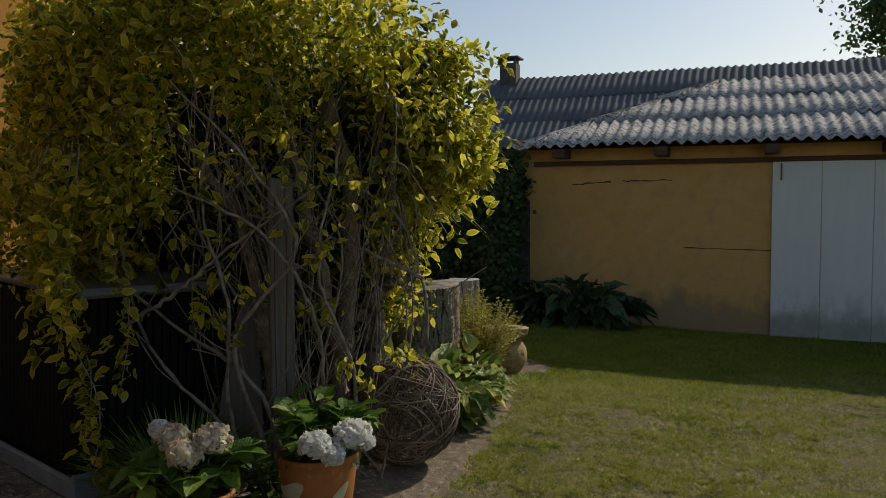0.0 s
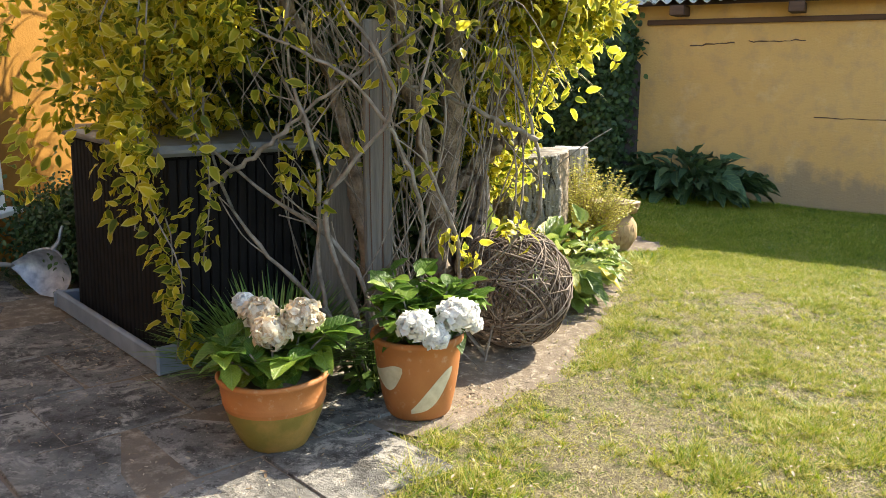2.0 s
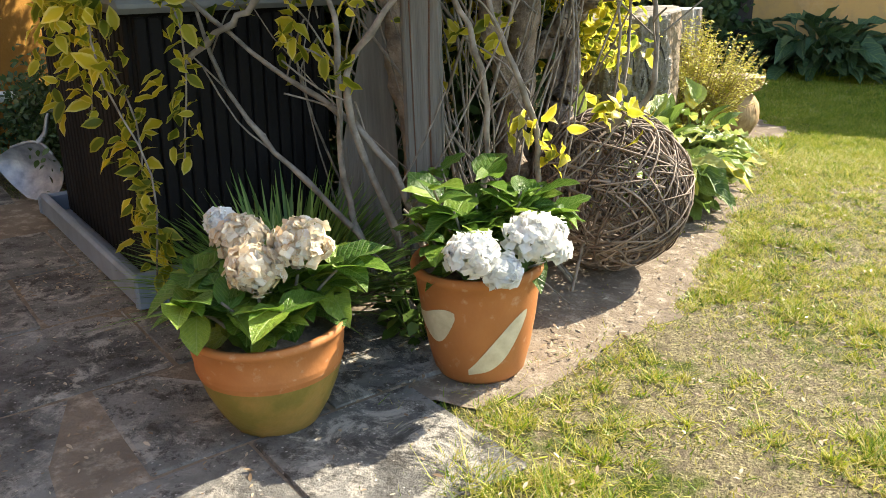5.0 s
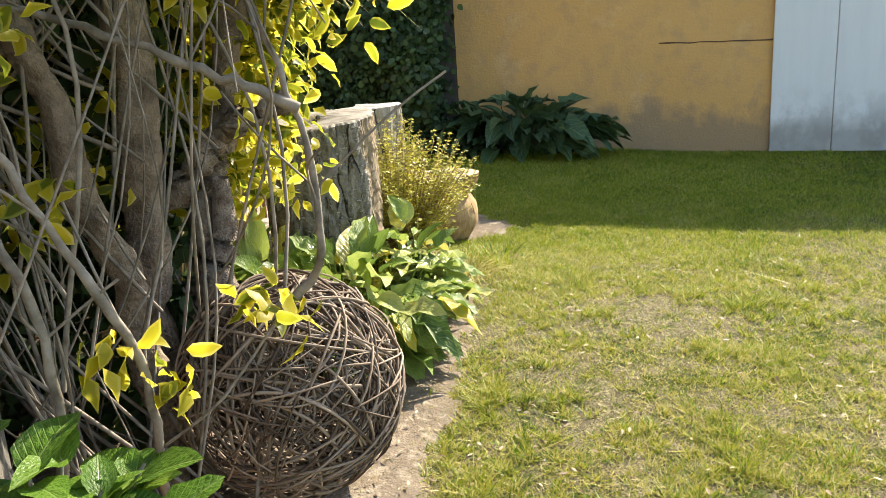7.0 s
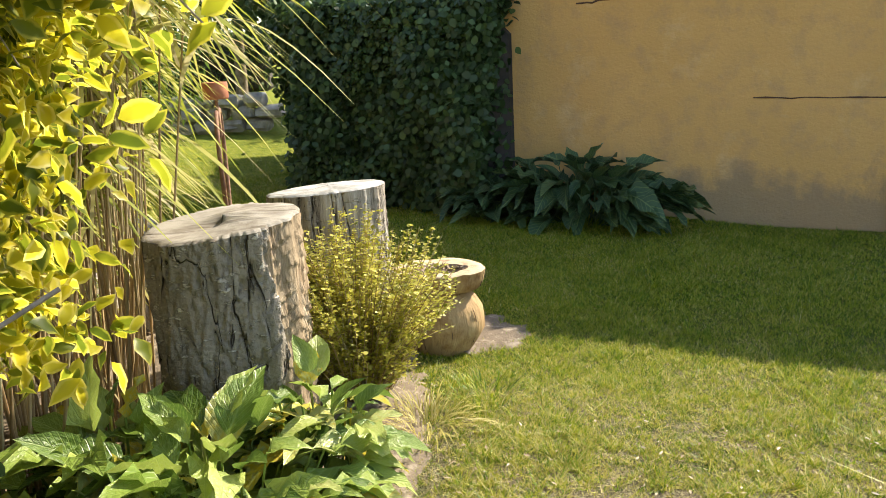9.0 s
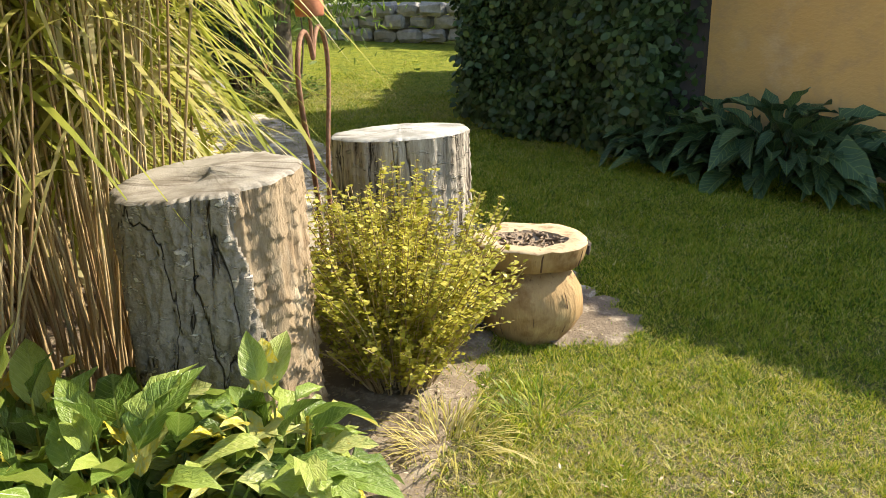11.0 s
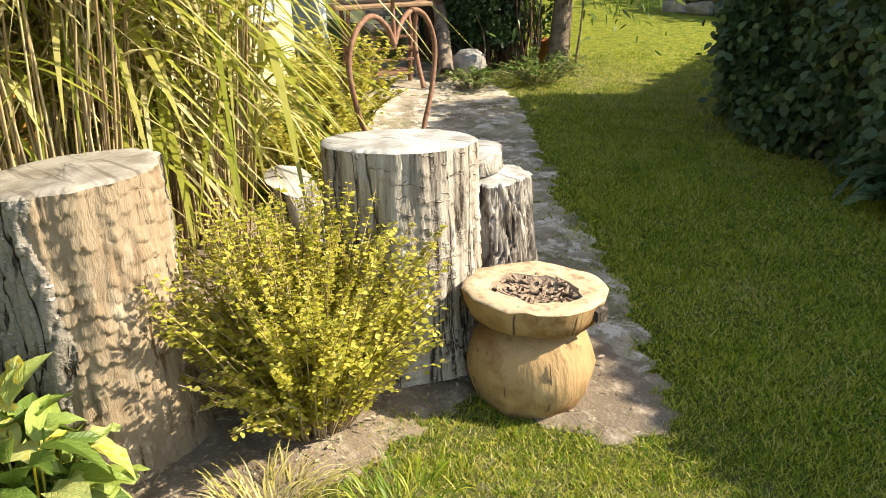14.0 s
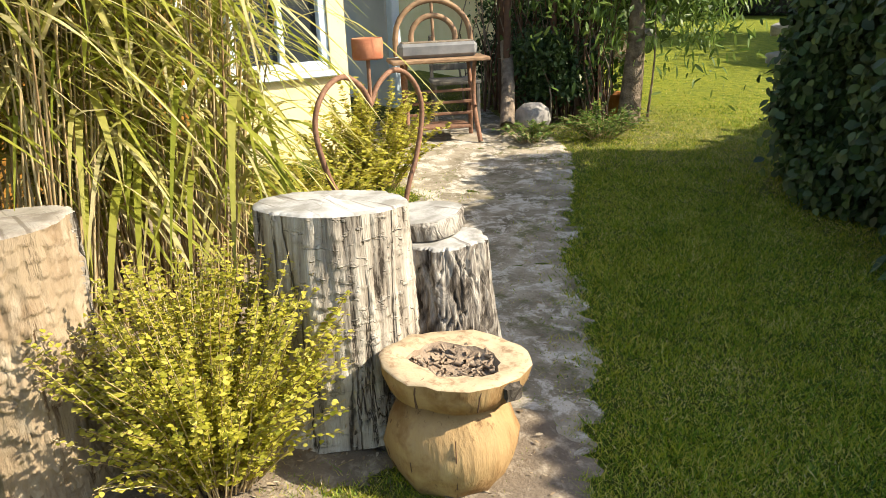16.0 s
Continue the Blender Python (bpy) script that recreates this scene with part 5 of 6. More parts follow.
        for k in range(7):
            p = C[g.integers(5, len(C) - 2)]
            d = unit(np.array([0.6 * g.normal(), 0.4 * g.normal(), 0.5 + 0.5 * g.random()])) * (0.12 + 0.3 * g.random())
            q = p + d
            side.append(tube_arrays(curve_pts([p, p + d * 0.5 + g.normal(0, 0.02, 3), q], 6), 0.0032, 5))
            if g.random() < 0.35:
                tips.append(q)
    thin = side
    for k in range(105):
        b = np.array([-0.75 + 0.28 * np.clip(g.normal(), -2, 1.4), 4.55 + 0.2 * np.clip(g.normal(), -1.5, 2), 0.0])
        b[2] = gz(b[0]) if g.random() < 0.5 else 0.4 + g.random()
        top = np.array([-0.95 + 0.5 * np.clip(g.normal(), -2, 1.4), 4.5 + 0.3 * np.clip(g.normal(), -1.5, 1.5), 1.5 + 0.8 * g.random()])
        mid = (b + top) / 2 + g.normal(0, 0.16, 3)
        e = top + np.array([g.normal() * 0.15 - 0.05, -0.2 * g.random(), -0.2 - 0.25 * g.random()])
        P = curve_pts([b, mid, top, e], 20)
        thin.append(tube_arrays(P, np.linspace(0.006, 0.002, len(P)) * (0.4 + 0.8 * g.random()), 5))
    V, F = join(thin)
    tagged(mesh_ob("stem_tangle", V, F, STEM, t, True), kind="stuff")
    # leafy cover
    P = []
    c, rad = np.array([-1.15, 4.75, 1.8]), np.array([1.3, 0.85, 1.15])
    d = unit(g.normal(size=(43000, 3)))
    s = 0.7 + 0.35 * g.random((len(d), 1)) ** 0.8
    bump = 1 + 0.10 * np.sin(5 * d[:, :1] + 2) * np.sin(6 * d[:, 2:] + 1) + 0.07 * np.sin(9 * d[:, 1:2] + 4 * d[:, 2:])
    Q = c + d * rad * s * bump
    bare = (d[:, 1] < -0.1) & (Q[:, 2] < np.where(Q[:, 0] > -1.35, 2.0 + 0.15 * np.sin(Q[:, 0] * 9), 1.45)) & (Q[:, 0] > -1.65)
    low = (Q[:, 2] < 1.45) & ((g.random(len(Q)) < np.where(Q[:, 0] < -1.5, 0.55, 0.8)) | (Q[:, 0] > -0.6))
    thinout = g.random(len(Q)) < np.where(Q[:, 2] > 1.15, 0.88, 0.955)
    # the crown is thin towards the sun
    gap = (d @ np.array([0.56, 0.57, 0.6]) > 0.2) & (Q[:, 2] > 1.9) & (Q[:, 0] > -1.0) & (g.random(len(Q)) < 0.62)
    keep = ~gap & ~(bare & thinout) & ~low & (Q[:, 2] > 0.75)
    P.append(Q[keep])
    # unseen back of the crown behind the box, added to shade the house wall
    m = 15000
    dd = unit(g.normal(size=(m, 3)))
    P.append(np.array([-2.3, 6.2, 1.55]) + dd * np.array([0.7, 0.65, 1.1]) * (0.5 + 0.5 * g.random((m, 1))))
    # cascade on the sunny side
    n = 9000
    s = g.random((n, 1))
    foot = np.array([0.0, 4.75, 0]) * (1 - s) + np.array([-0.5, 5.55, 0]) * s
    low_z = 1.65 - 0.95 * np.clip((s - 0.35) / 0.25, 0, 1)
    zz = low_z + (2.4 - low_z) * g.random((n, 1)) ** 0.9
    Q = foot + np.concatenate([g.normal(0, 0.13, (n, 1)), g.normal(0, 0.12, (n, 1)), zz], 1)
    Q[:, 0] += 0.06 * np.sin(zz[:, 0] * 5)
    P.append(Q)
    # strands hanging over the black box
    for k in range(15):
        x0, y0 = -2.35 + 0.95 * g.random(), 3.9 + 0.3 * g.random()
        top, end = 1.75, (0.75 if k % 7 == 0 else 1.08) + 0.4 * g.random()
        m = int((top - end) * 110)
        z = np.linspace(top, end, m)
        y = y0 + 0.08 * np.sin(z * 4 + k) - 0.22 * np.exp(-((z - 0.95) / 0.5) ** 2) - np.maximum(0, -2.0 - x0) * 0.2
        P.append(np.stack([x0 + 0.09 * np.sin(z * 3 + k) + g.normal(0, 0.035, m), y + g.normal(0, 0.035, m), z], 1))
    # sprays on bare stems
    for c0 in tips:
        P.append(c0 + g.normal(0, 0.035, (g.integers(6, 13), 3)))
    for k in range(9):
        c0 = np.array([-1.5 + 1.1 * g.random(), 4.0 + 0.12 * g.normal(), 1.1 + 0.6 * g.random()])
        P.append(c0 + g.normal(0, 0.05, (g.integers(8, 16), 3)))
    # strands that reach down to the tray
    for x0, y0, end in ((-1.66, 3.74, 0.2), (-1.72, 3.8, 0.35), (-1.55, 3.84, 0.62), (-1.85, 3.84, 0.75)):
        m = int((1.6 - end) * 95)
        z = np.linspace(1.6, end, m)
        x = x0 + 0.07 * np.sin(z * 4 + x0 * 30) - 0.05 * (z - end)
        P.append(np.stack([x + g.normal(0, 0.03, m), y0 + g.normal(0, 0.03, m), z], 1))
        bar("strand", [(x0, y0 + 0.02, end), (x0 + 0.06, y0, end + 0.4), (x0 - 0.08, y0 + 0.02, end + 0.8), (x0 - 0.03, y0 + 0.1, 1.8)], 0.003, 0.004, STEM, t, 5)
    for c0 in ((-0.5, 4.05, 0.72), (-0.42, 4.1, 0.62), (-1.18, 3.9, 1.0), (-0.25, 4.3, 0.7)):
        P.append(np.array(c0) + g.normal(0, 0.03, (14, 3)))
    # thicket added behind to keep the light out; darker leaves stand in for shade
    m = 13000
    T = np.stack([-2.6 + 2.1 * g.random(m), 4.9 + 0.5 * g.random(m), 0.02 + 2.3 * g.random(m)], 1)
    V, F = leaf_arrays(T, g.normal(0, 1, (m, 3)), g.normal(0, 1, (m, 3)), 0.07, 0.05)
    tagged(mesh_ob("inner_foliage", V, F, IVY, t, True, "crowded inner leaves coloured dark for shade"), kind="stuff")
    # sprays that stick out against the sky
    for a, b in (((0.0, 4.9, 2.35), (0.38, 5.05, 2.3)), ((0.0, 4.95, 2.2), (0.3, 5.1, 2.0)), ((0.0, 4.9, 1.7), (0.28, 5.0, 1.45))):
        m = 34
        s = np.linspace(0, 1, m)[:, None]
        P.append(np.array(a) * (1 - s) + np.array(b) * s + g.normal(0, 0.025, (m, 3)) + np.array([0, 0, 0.06]) * np.sin(s * 3))
        bar("spray", [a, tuple((np.array(a) + np.array(b)) / 2 + np.array([0, 0, 0.05])), b], 0.005, 0.002, STEM, t, 5)
    Q = np.concatenate(P)
    n = len(Q)
    outd = unit(Q - np.array([-0.9, 4.7, 1.5]))
    D = outd * 0.5 + g.normal(0, 0.85, (n, 3)) + np.array([0, 0, -0.15])
    N = outd * 0.5 + g.normal(0, 0.55, (n, 3)) + np.array([0, 0, 0.7])
    L = 0.042 + 0.04 * g.random(n)
    V, F = leaf_arrays(Q, D, N, L, L * 0.54, 0.25, 0.35, 0.08)
    leaves = mesh_ob("foliage", V, F, VINE, t, True, "yellow-green variegated leaves")
    margin = leaves.data.attributes.new("margin", "FLOAT", "POINT")
    margin.data.foreach_set("value", np.tile(np.array([0.3, 0.0, 0.0, 0.1, 1.0] + [1.0] * 6, np.float32), n))
    tagged(leaves, kind="stuff")


vine()


def hedge():
    """Ivy-covered mass at the barn's end."""
    t = thing("ivy_hedge", -0.2, 11.4, "dense dark green ivy hedge beside the barn", "hedge")
    t.matrix_world = Matrix.Identity(4)
    g = np.random.default_rng(23)
    a, b = np.array([-0.75, 11.6]), np.array([0.95, 10.55])
    u = unit(b - a)
    nrm = np.array([u[1], -u[0]])
    ln = np.linalg.norm(b - a)
    # near-black block painted in place of the shade inside the hedge
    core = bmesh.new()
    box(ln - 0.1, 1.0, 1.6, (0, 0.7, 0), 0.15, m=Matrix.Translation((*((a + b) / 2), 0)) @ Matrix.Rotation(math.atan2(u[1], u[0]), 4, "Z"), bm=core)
    part("core", core, INSIDE_SHADE, t)
    n = 24000
    s = g.random(n)
    z = 1.8 * g.random(n) ** 0.9
    bulge = 0.12 + 0.1 * np.sin(s * 7 + z * 2) + 0.08 * np.sin(s * 15 + 3) * np.cos(z * 5) - 0.10 * np.maximum(0, z - 1.2)
    front = (a + (b - a) * s[:, None]) + nrm * (bulge + g.normal(0, 0.07, n))[:, None]
    Q = np.concatenate([front, z[:, None]], 1)
    on = np.concatenate([np.repeat(nrm[None], n, 0), np.full((n, 1), 0.5)], 1)
    m = 9500
    ang = g.random(m) * 3.4 - 0.3
    z2 = 1.8 * g.random(m)
    endp = a - nrm * 0.55 + (-u * np.sin(ang)[:, None] + nrm * np.cos(ang)[:, None]) * (0.55 + 0.1 * np.sin(ang * 4 + z2 * 3) + g.normal(0, 0.06, m))[:, None]
    Q2 = np.concatenate([endp, z2[:, None]], 1)
    on2 = np.concatenate([-u[None] * np.sin(ang)[:, None] + nrm[None] * np.cos(ang)[:, None], np.full((m, 1), 0.5)], 1)
    k = 7000
    Q3 = np.concatenate([a + (b - a) * g.random((k, 1)) - nrm * 1.2 * g.random((k, 1)), (1.72 + g.normal(0, 0.06, k))[:, None]], 1)
    on3 = np.tile([0, 0, 1.0], (k, 1))
    # the part that climbs over the barn's corner
    h = 3500
    Q4 = np.stack([0.78 + 0.11 * g.normal(0, 1, h), np.zeros(h), 2.15 * g.random(h)], 1)
    Q4[:, 1] = 9.88 - 0.37 * (Q4[:, 0] - 3.95) - 0.08 - 0.12 * g.random(h)
    on4 = np.tile([-0.35, -0.94, 0.4], (h, 1))
    Q, on = np.concatenate([Q, Q2, Q3, Q4]), np.concatenate([on, on2, on3, on4])
    n = len(Q)
    Q[:, 2] += np.vectorize(gz)(Q[:, 0])
    D = g.normal(0, 0.7, (n, 3)) + on * 0.3 + np.array([0, 0, -0.5])
    N = on + g.normal(0, 0.35, (n, 3))
    L = 0.048 + 0.04 * g.random(n)
    V, F = leaf_arrays(Q, D, N, L, L * 0.8, 0.12, 0.2)
    tagged(mesh_ob("foliage", V, F, IVY, t, True), kind="stuff")


hedge()


def broad_plant(name, x, y, rx, ry, count, size, mat, label, category, seed, upright=0.9, ratio=0.42, turn=0.0, height=0.3):
    t = thing(name, x, y, label, category)
    g = np.random.default_rng(seed)
    a = g.random(count) * 6.28
    r = np.sqrt(g.random(count))
    P = np.stack([rx * r * np.cos(a), ry * r * np.sin(a), height * g.random(count) * (1 - 0.5 * r)], 1)
    D = np.stack([np.cos(a) * (0.3 + r), np.sin(a) * (0.3 + r), upright * (1.25 - r) + 0.2 * g.normal(size=count)], 1) + g.normal(0, 0.25, (count, 3))
    N = np.stack([-D[:, 0] * 0.7, -D[:, 1] * 0.7, np.full(count, 1.0)], 1) + g.normal(0, 0.25, (count, 3))
    L = size * (0.55 + 0.6 * g.random(count))
    rot = np.array([[math.cos(turn), -math.sin(turn), 0], [math.sin(turn), math.cos(turn), 0], [0, 0, 1]])
    if size > 0.1:
        P[:, 2] += 0.05
        D[:, 2] = np.maximum(D[:, 2], -0.15 + 0.3 * (P[:, 2] < 0.12))
        N += g.normal(0, 0.25, (count, 3))
        single_leaves(t, P @ rot.T, D @ rot.T, N @ rot.T, L, L * ratio * (0.75 + 0.5 * g.random(count)), mat, 0.3, 0.46, 0.16)
    else:
        V, F = leaf_arrays(P @ rot.T, D @ rot.T, N @ rot.T, L, L * ratio, 0.22, 0.4, 0.06)
        V[:, 2] = np.maximum(V[:, 2], 0.006)
        tagged(mesh_ob("foliage", V, F, mat, t, True), kind="stuff")
    stalks = [tube_arrays(np.array([[P[k, 0] * 0.5, P[k, 1] * 0.5, 0.0], P[k] * np.array([0.8, 0.8, 0.5]), P[k]]) @ rot.T, 0.004, 4) for k in range(0, count, 2)]
    V, F = join(stalks)
    tagged(mesh_ob("stalk_tangle", V, F, mat, t, True), kind="stuff")
    return t


broad_plant("comfrey", -0.06, 5.74, 0.36, 0.44, 280, 0.19, BROAD, "broad-leaved bright green comfrey clump in the bed", "plant", 41, 0.6, 0.52, 0, 0.36)
broad_plant("comfrey", -0.38, 5.8, 0.28, 0.32, 150, 0.19, BROAD, "broad-leaved bright green comfrey clump in the bed", "plant", 42, 0.7, 0.52, 0, 0.36)
broad_plant("comfrey", 0.2, 6.02, 0.2, 0.17, 110, 0.15, BROAD, "broad-leaved bright green comfrey clump before a stump", "plant", 46, 0.8, 0.52, 0, 0.42)
broad_plant("horseradish", 1.62, 10.22, 0.66, 0.28, 210, 0.31, HORSE, "large dark-leaved plant against the ochre wall", "plant", 43, 0.55, 0.52, -0.35, 0.5)
broad_plant("horseradish", 0.92, 10.42, 0.36, 0.25, 90, 0.26, HORSE, "large dark-leaved plant beside the ivy hedge", "plant", 44, 0.5, 0.52, -0.35, 0.32)
broad_plant("low_herb", -0.78, 3.92, 0.16, 0.14, 150, 0.055, HERB, "small round-leaved herb between flower pots", "plant", 45, 0.7, 0.85, 0, 0.36)


def strap_plant(name, x, y, n, L, W, mat, label, category, seed, spread=0.1, lean=0.9, bend=0.6):
    t = thing(name, x, y, label, category)
    g = np.random.default_rng(seed)
    a = g.random(n) * 6.28
    P = np.stack([np.cos(a), np.sin(a), np.zeros(n)], 1) * (spread * np.sqrt(g.random(n)))[:, None]
    D = np.stack([np.cos(a) * lean * g.random(n), np.sin(a) * lean * g.random(n), np.ones(n)], 1)
    V, F = strap_arrays(P, D, L * (0.6 + 0.5 * g.random(n)), W, bend * (0.5 + 0.7 * g.random(n)))
    V[:, 2] = np.maximum(V[:, 2], 0.004)
    tagged(mesh_ob("blade_tuft", V, F, mat, t, True), kind="stuff")
    return t


strap_plant("sedge", -1.29, 3.96, 850, 0.56, 0.013, SEDGE, "dark green arching sedge tuft behind flower pots", "plant", 51, 0.14, 1.5, 0.3)
strap_plant("grass_tuft", 0.5, 6.52, 150, 0.2, 0.004, DRY_SUNLIT_GRASS, "long dry grass tuft at the bed edge", "grass", 52, 0.14, 1.0, 0.7)
strap_plant("grass_tuft", 0.74, 6.8, 110, 0.14, 0.004, GRASS, "long dry grass tuft at the bed edge", "grass", 53, 0.16, 0.9, 0.6)


def reeds(x, y, r, n, tall, seed, leafy=6, low=0.45):
    t = thing("reed_clump", x, y, "tall arching ornamental reeds with dry brown canes", "reed")
    g = np.random.default_rng(seed)
    canes, P, D, L = [], [], [], []
    for k in range(n):
        a, q = g.random() * 6.28, r * math.sqrt(g.random())
        b = np.array([q * math.cos(a), q * math.sin(a), 0.0])
        h = tall * (0.6 + 0.4 * g.random())
        top = b + np.array([b[0] * 0.9 + 0.12 * g.normal(), b[1] * 0.9 + 0.12 * g.normal(), h])
        canes.append(tube_arrays(curve_pts([b, (b + top) / 2 + np.array([0.02 * g.normal(), 0.02 * g.normal(), 0]), top], 8), np.linspace(0.006, 0.003, 8)[:len(curve_pts([b, (b + top) / 2, top], 8))], 5))
        for m in range(leafy):
            s = low + (1 - low) * g.random()
            aa = g.random() * 6.28
            P.append(b + (top - b) * s)
            D.append([math.cos(aa) * 0.55, math.sin(aa) * 0.55, 1.0])
            L.append(0.5 + 0.65 * g.random())
    V, F = join(canes)
    tagged(mesh_ob("cane_stand", V, F, CANE, t, True), kind="stuff")
    P, D, L = np.array(P), np.array(D), np.array(L)
    bend = 0.7 + 0.65 * g.random(len(P))
    tip = P + unit(D) * L[:, None] + np.array([0, 0, -1.0]) * (L * bend)[:, None]
    free = ~((x + tip[:, 0] > -0.5) & (tip[:, 2] < 1.15)) | (y > 7)
    P, D, L, bend = P[free], D[free], L[free], bend[free]
    V, F = strap_arrays(P, D, L, 0.014 + 0.026 * g.random(len(P)), bend, 9)
    V[:, 2] = np.maximum(V[:, 2], 0.01)
    tagged(mesh_ob("blade_tuft", V, F, REED, t, True), kind="stuff")


reeds(-0.78, 6.5, 0.26, 95, 2.5, 61, 11)
reeds(-1.35, 7.2, 0.4, 150, 3.3, 62, 11, 0.15)
reeds(-0.8, 5.85, 0.2, 60, 1.9, 63, 1)


def bushy_herb(name, x, y, r, h, nstem, label, seed, leaf=0.021, mat=None, lean=0.55):
    """Many upright stems set with whorls of small leaves."""
    t = thing(name, x, y, label, "shrub")
    g = np.random.default_rng(seed)
    stems, P, D = [], [], []
    for k in range(nstem):
        a = g.random() * 6.28
        q = math.sqrt(g.random())
        b = np.array([0.35 * r * q * math.cos(a), 0.35 * r * q * math.sin(a), 0])
        hh = h * (0.35 + 0.7 * g.random()) * (1 - 0.3 * q)
        top = np.array([r * q * math.cos(a) * (1 + lean * 0.3), r * q * math.sin(a) * (1 + lean * 0.3), hh])
        mid = (b + top) / 2 + np.array([0, 0, 0.06]) + g.normal(0, 0.015, 3)
        C = curve_pts([b, mid, top], 12)
        stems.append(tube_arrays(C, np.linspace(0.0028, 0.0014, len(C)), 4))
        m = int(hh / 0.016)
        for w in range(m):
            s = 0.14 + 0.86 * w / m
            i = s * (len(C) - 1)
            p = C[int(i)] * (1 - i % 1) + C[min(int(i) + 1, len(C) - 1)] * (i % 1)
            for c in range(2):
                aa = w * 1.57 + c * 2.1 + g.normal() * 0.6
                P.append(p + g.normal(0, 0.006, 3))
                D.append([math.cos(aa), math.sin(aa), 0.35 + 0.3 * g.normal()])
    V, F = join(stems)
    tagged(mesh_ob("stem_tangle", V, F, CANE, t, True), kind="stuff")
    P, D = np.array(P), np.array(D)
    n = len(P)
    N = np.stack([-D[:, 0] * 0.3, -D[:, 1] * 0.3, np.ones(n)], 1) + g.normal(0, 0.3, (n, 3))
    L = leaf * (0.6 + 0.7 * g.random(n))
    V, F = leaf_arrays(P, D, N, L, L * 0.85, 0.2, 0.2)
    V[:, 2] = np.maximum(V[:, 2], 0.004)
    tagged(mesh_ob("foliage", V, F, mat or OREG, t, True), kind="stuff")


bushy_herb("golden_shrub", 0.2, 6.88, 0.405, 0.83, 410, "golden-leaved bushy herb between stumps", 71, 0.0185)
bushy_herb("golden_shrub", -2.5, 9.0, 0.5, 0.85, 120, "golden-leaved bushy herb at the house wall", 72, 0.035)
bushy_herb("golden_shrub", -1.75, 8.2, 0.45, 0.6, 90, "golden-leaved bushy herb behind the reeds", 73, 0.032)
bushy_herb("lavender", -2.75, 11.5, 0.42, 0.32, 70, "grey-green low herb at the tree's foot", 74, 0.03, HERB, 0.9)
bushy_herb("lavender", -2.95, 10.85, 0.3, 0.18, 50, "grey-green low herb at the path edge", 75, 0.03, HERB, 0.9)


def tree(name, x, y, h, crown_r, leaves, leaf, mat, label, seed, trunk_r=0.12, crown_z=None, squash=0.8, droop=0.0):
    t = thing(name, x, y, label, "tree")
    g = np.random.default_rng(seed)
    cz = crown_z or h - crown_r * squash
    bar("trunk", [(0, 0, -0.05), (0.05, 0.02, cz * 0.4), (0.12, -0.03, cz * 0.8), (0.1, 0.0, cz + crown_r * 0.4)], trunk_r, trunk_r * 0.35, TRUNK, t, 12, 20)
    cl = []
    for k in range(16):
        d = unit(g.normal(size=3) + np.array([0, 0, 0.3]))
        e = np.array([0.1, 0, cz]) + d * np.array([1, 1, squash]) * crown_r * (0.5 + 0.4 * g.random())
        cl.append(e)
        if k < 9:
            bar("limb", [(0.1, 0, cz * 0.75 + 0.2 * g.random()), tuple((e + np.array([0.1, 0, cz * 0.8])) / 2), tuple(e)], trunk_r * 0.35, trunk_r * 0.08, TRUNK, t, 6, 10)
    cl = np.array(cl)
    Q = cl[g.integers(0, len(cl), leaves)] + g.normal(0, 1, (leaves, 3)) * crown_r * np.array([0.27, 0.27, 0.22 + droop])
    D = g.normal(0, 0.7, (leaves, 3)) + np.array([0, 0, -0.4 - droop * 2])
    N = g.normal(0, 0.6, (leaves, 3)) + np.array([0, 0, 0.8])
    L = leaf * (0.6 + 0.6 * g.random(leaves))
    V, F = leaf_arrays(Q, D, N, L, L * (0.6 if not droop else 0.25), 0.2, 0.2)
    V[:, 2] = np.maximum(V[:, 2], 0.05)
    tagged(mesh_ob("crown", V, F, mat, t, True), kind="stuff")


tree("willow_tree", -3.2, 12.3, 3.0, 0.9, 7000, 0.11, HERB, "small drooping tree with grey trunk at the path", 81, 0.12, 1.45, 0.75, 0.16)
tree("tree", 17.2, 29.0, 10.0, 2.5, 12000, 0.22, FAR_LEAF, "tall leafy tree behind the barns", 82, 0.3)
tree("tree", 7.6, 31.0, 6.1, 0.9, 2500, 0.18, FAR_LEAF, "tall leafy tree behind the barns", 83, 0.2)
tree("house_shrub", -3.05, 5.5, 0.75, 0.5, 20000, 0.038, IVY, "dark small-leaved shrub at the house wall", 85, 0.03, 0.22, 0.62)
for bx, by, bh, br, bs in ((-3.82, 11.75, 0.95, 0.36, 84), (-4.4, 12.4, 1.4, 0.55, 86), (-5.0, 12.3, 1.2, 0.5, 88)):
    tree("dark_bush", bx, by, bh, br, 6500, 0.055, IVY, "rounded dark evergreen bush by the yard clutter", bs, 0.04, bh * 0.5, 1.1)
for k, (tx, ty, th, tr) in enumerate(((-6.5, 15.5, 2.6, 1.2), (-2.4, 21.5, 3.9, 1.9), (-0.75, 20.0, 3.5, 1.5), (-4.6, 23.5, 5.5, 2.0), (-10, 20, 5, 2.2), (-14, 25, 6, 2.8), (-9.5, 32, 6, 2.6), (-13, 36, 8, 3.4), (-4, 38, 8, 3.4), (-22, 32, 8, 3.4), (-7, 41, 9, 3.6), (-28, 26, 8, 3.4), (-18, 19, 6, 3.0))):
    tree("garden_tree", tx, ty, th, tr, 7000, 0.2, FAR_LEAF, "leafy tree at the far lawn edge", 90 + k, 0.16)


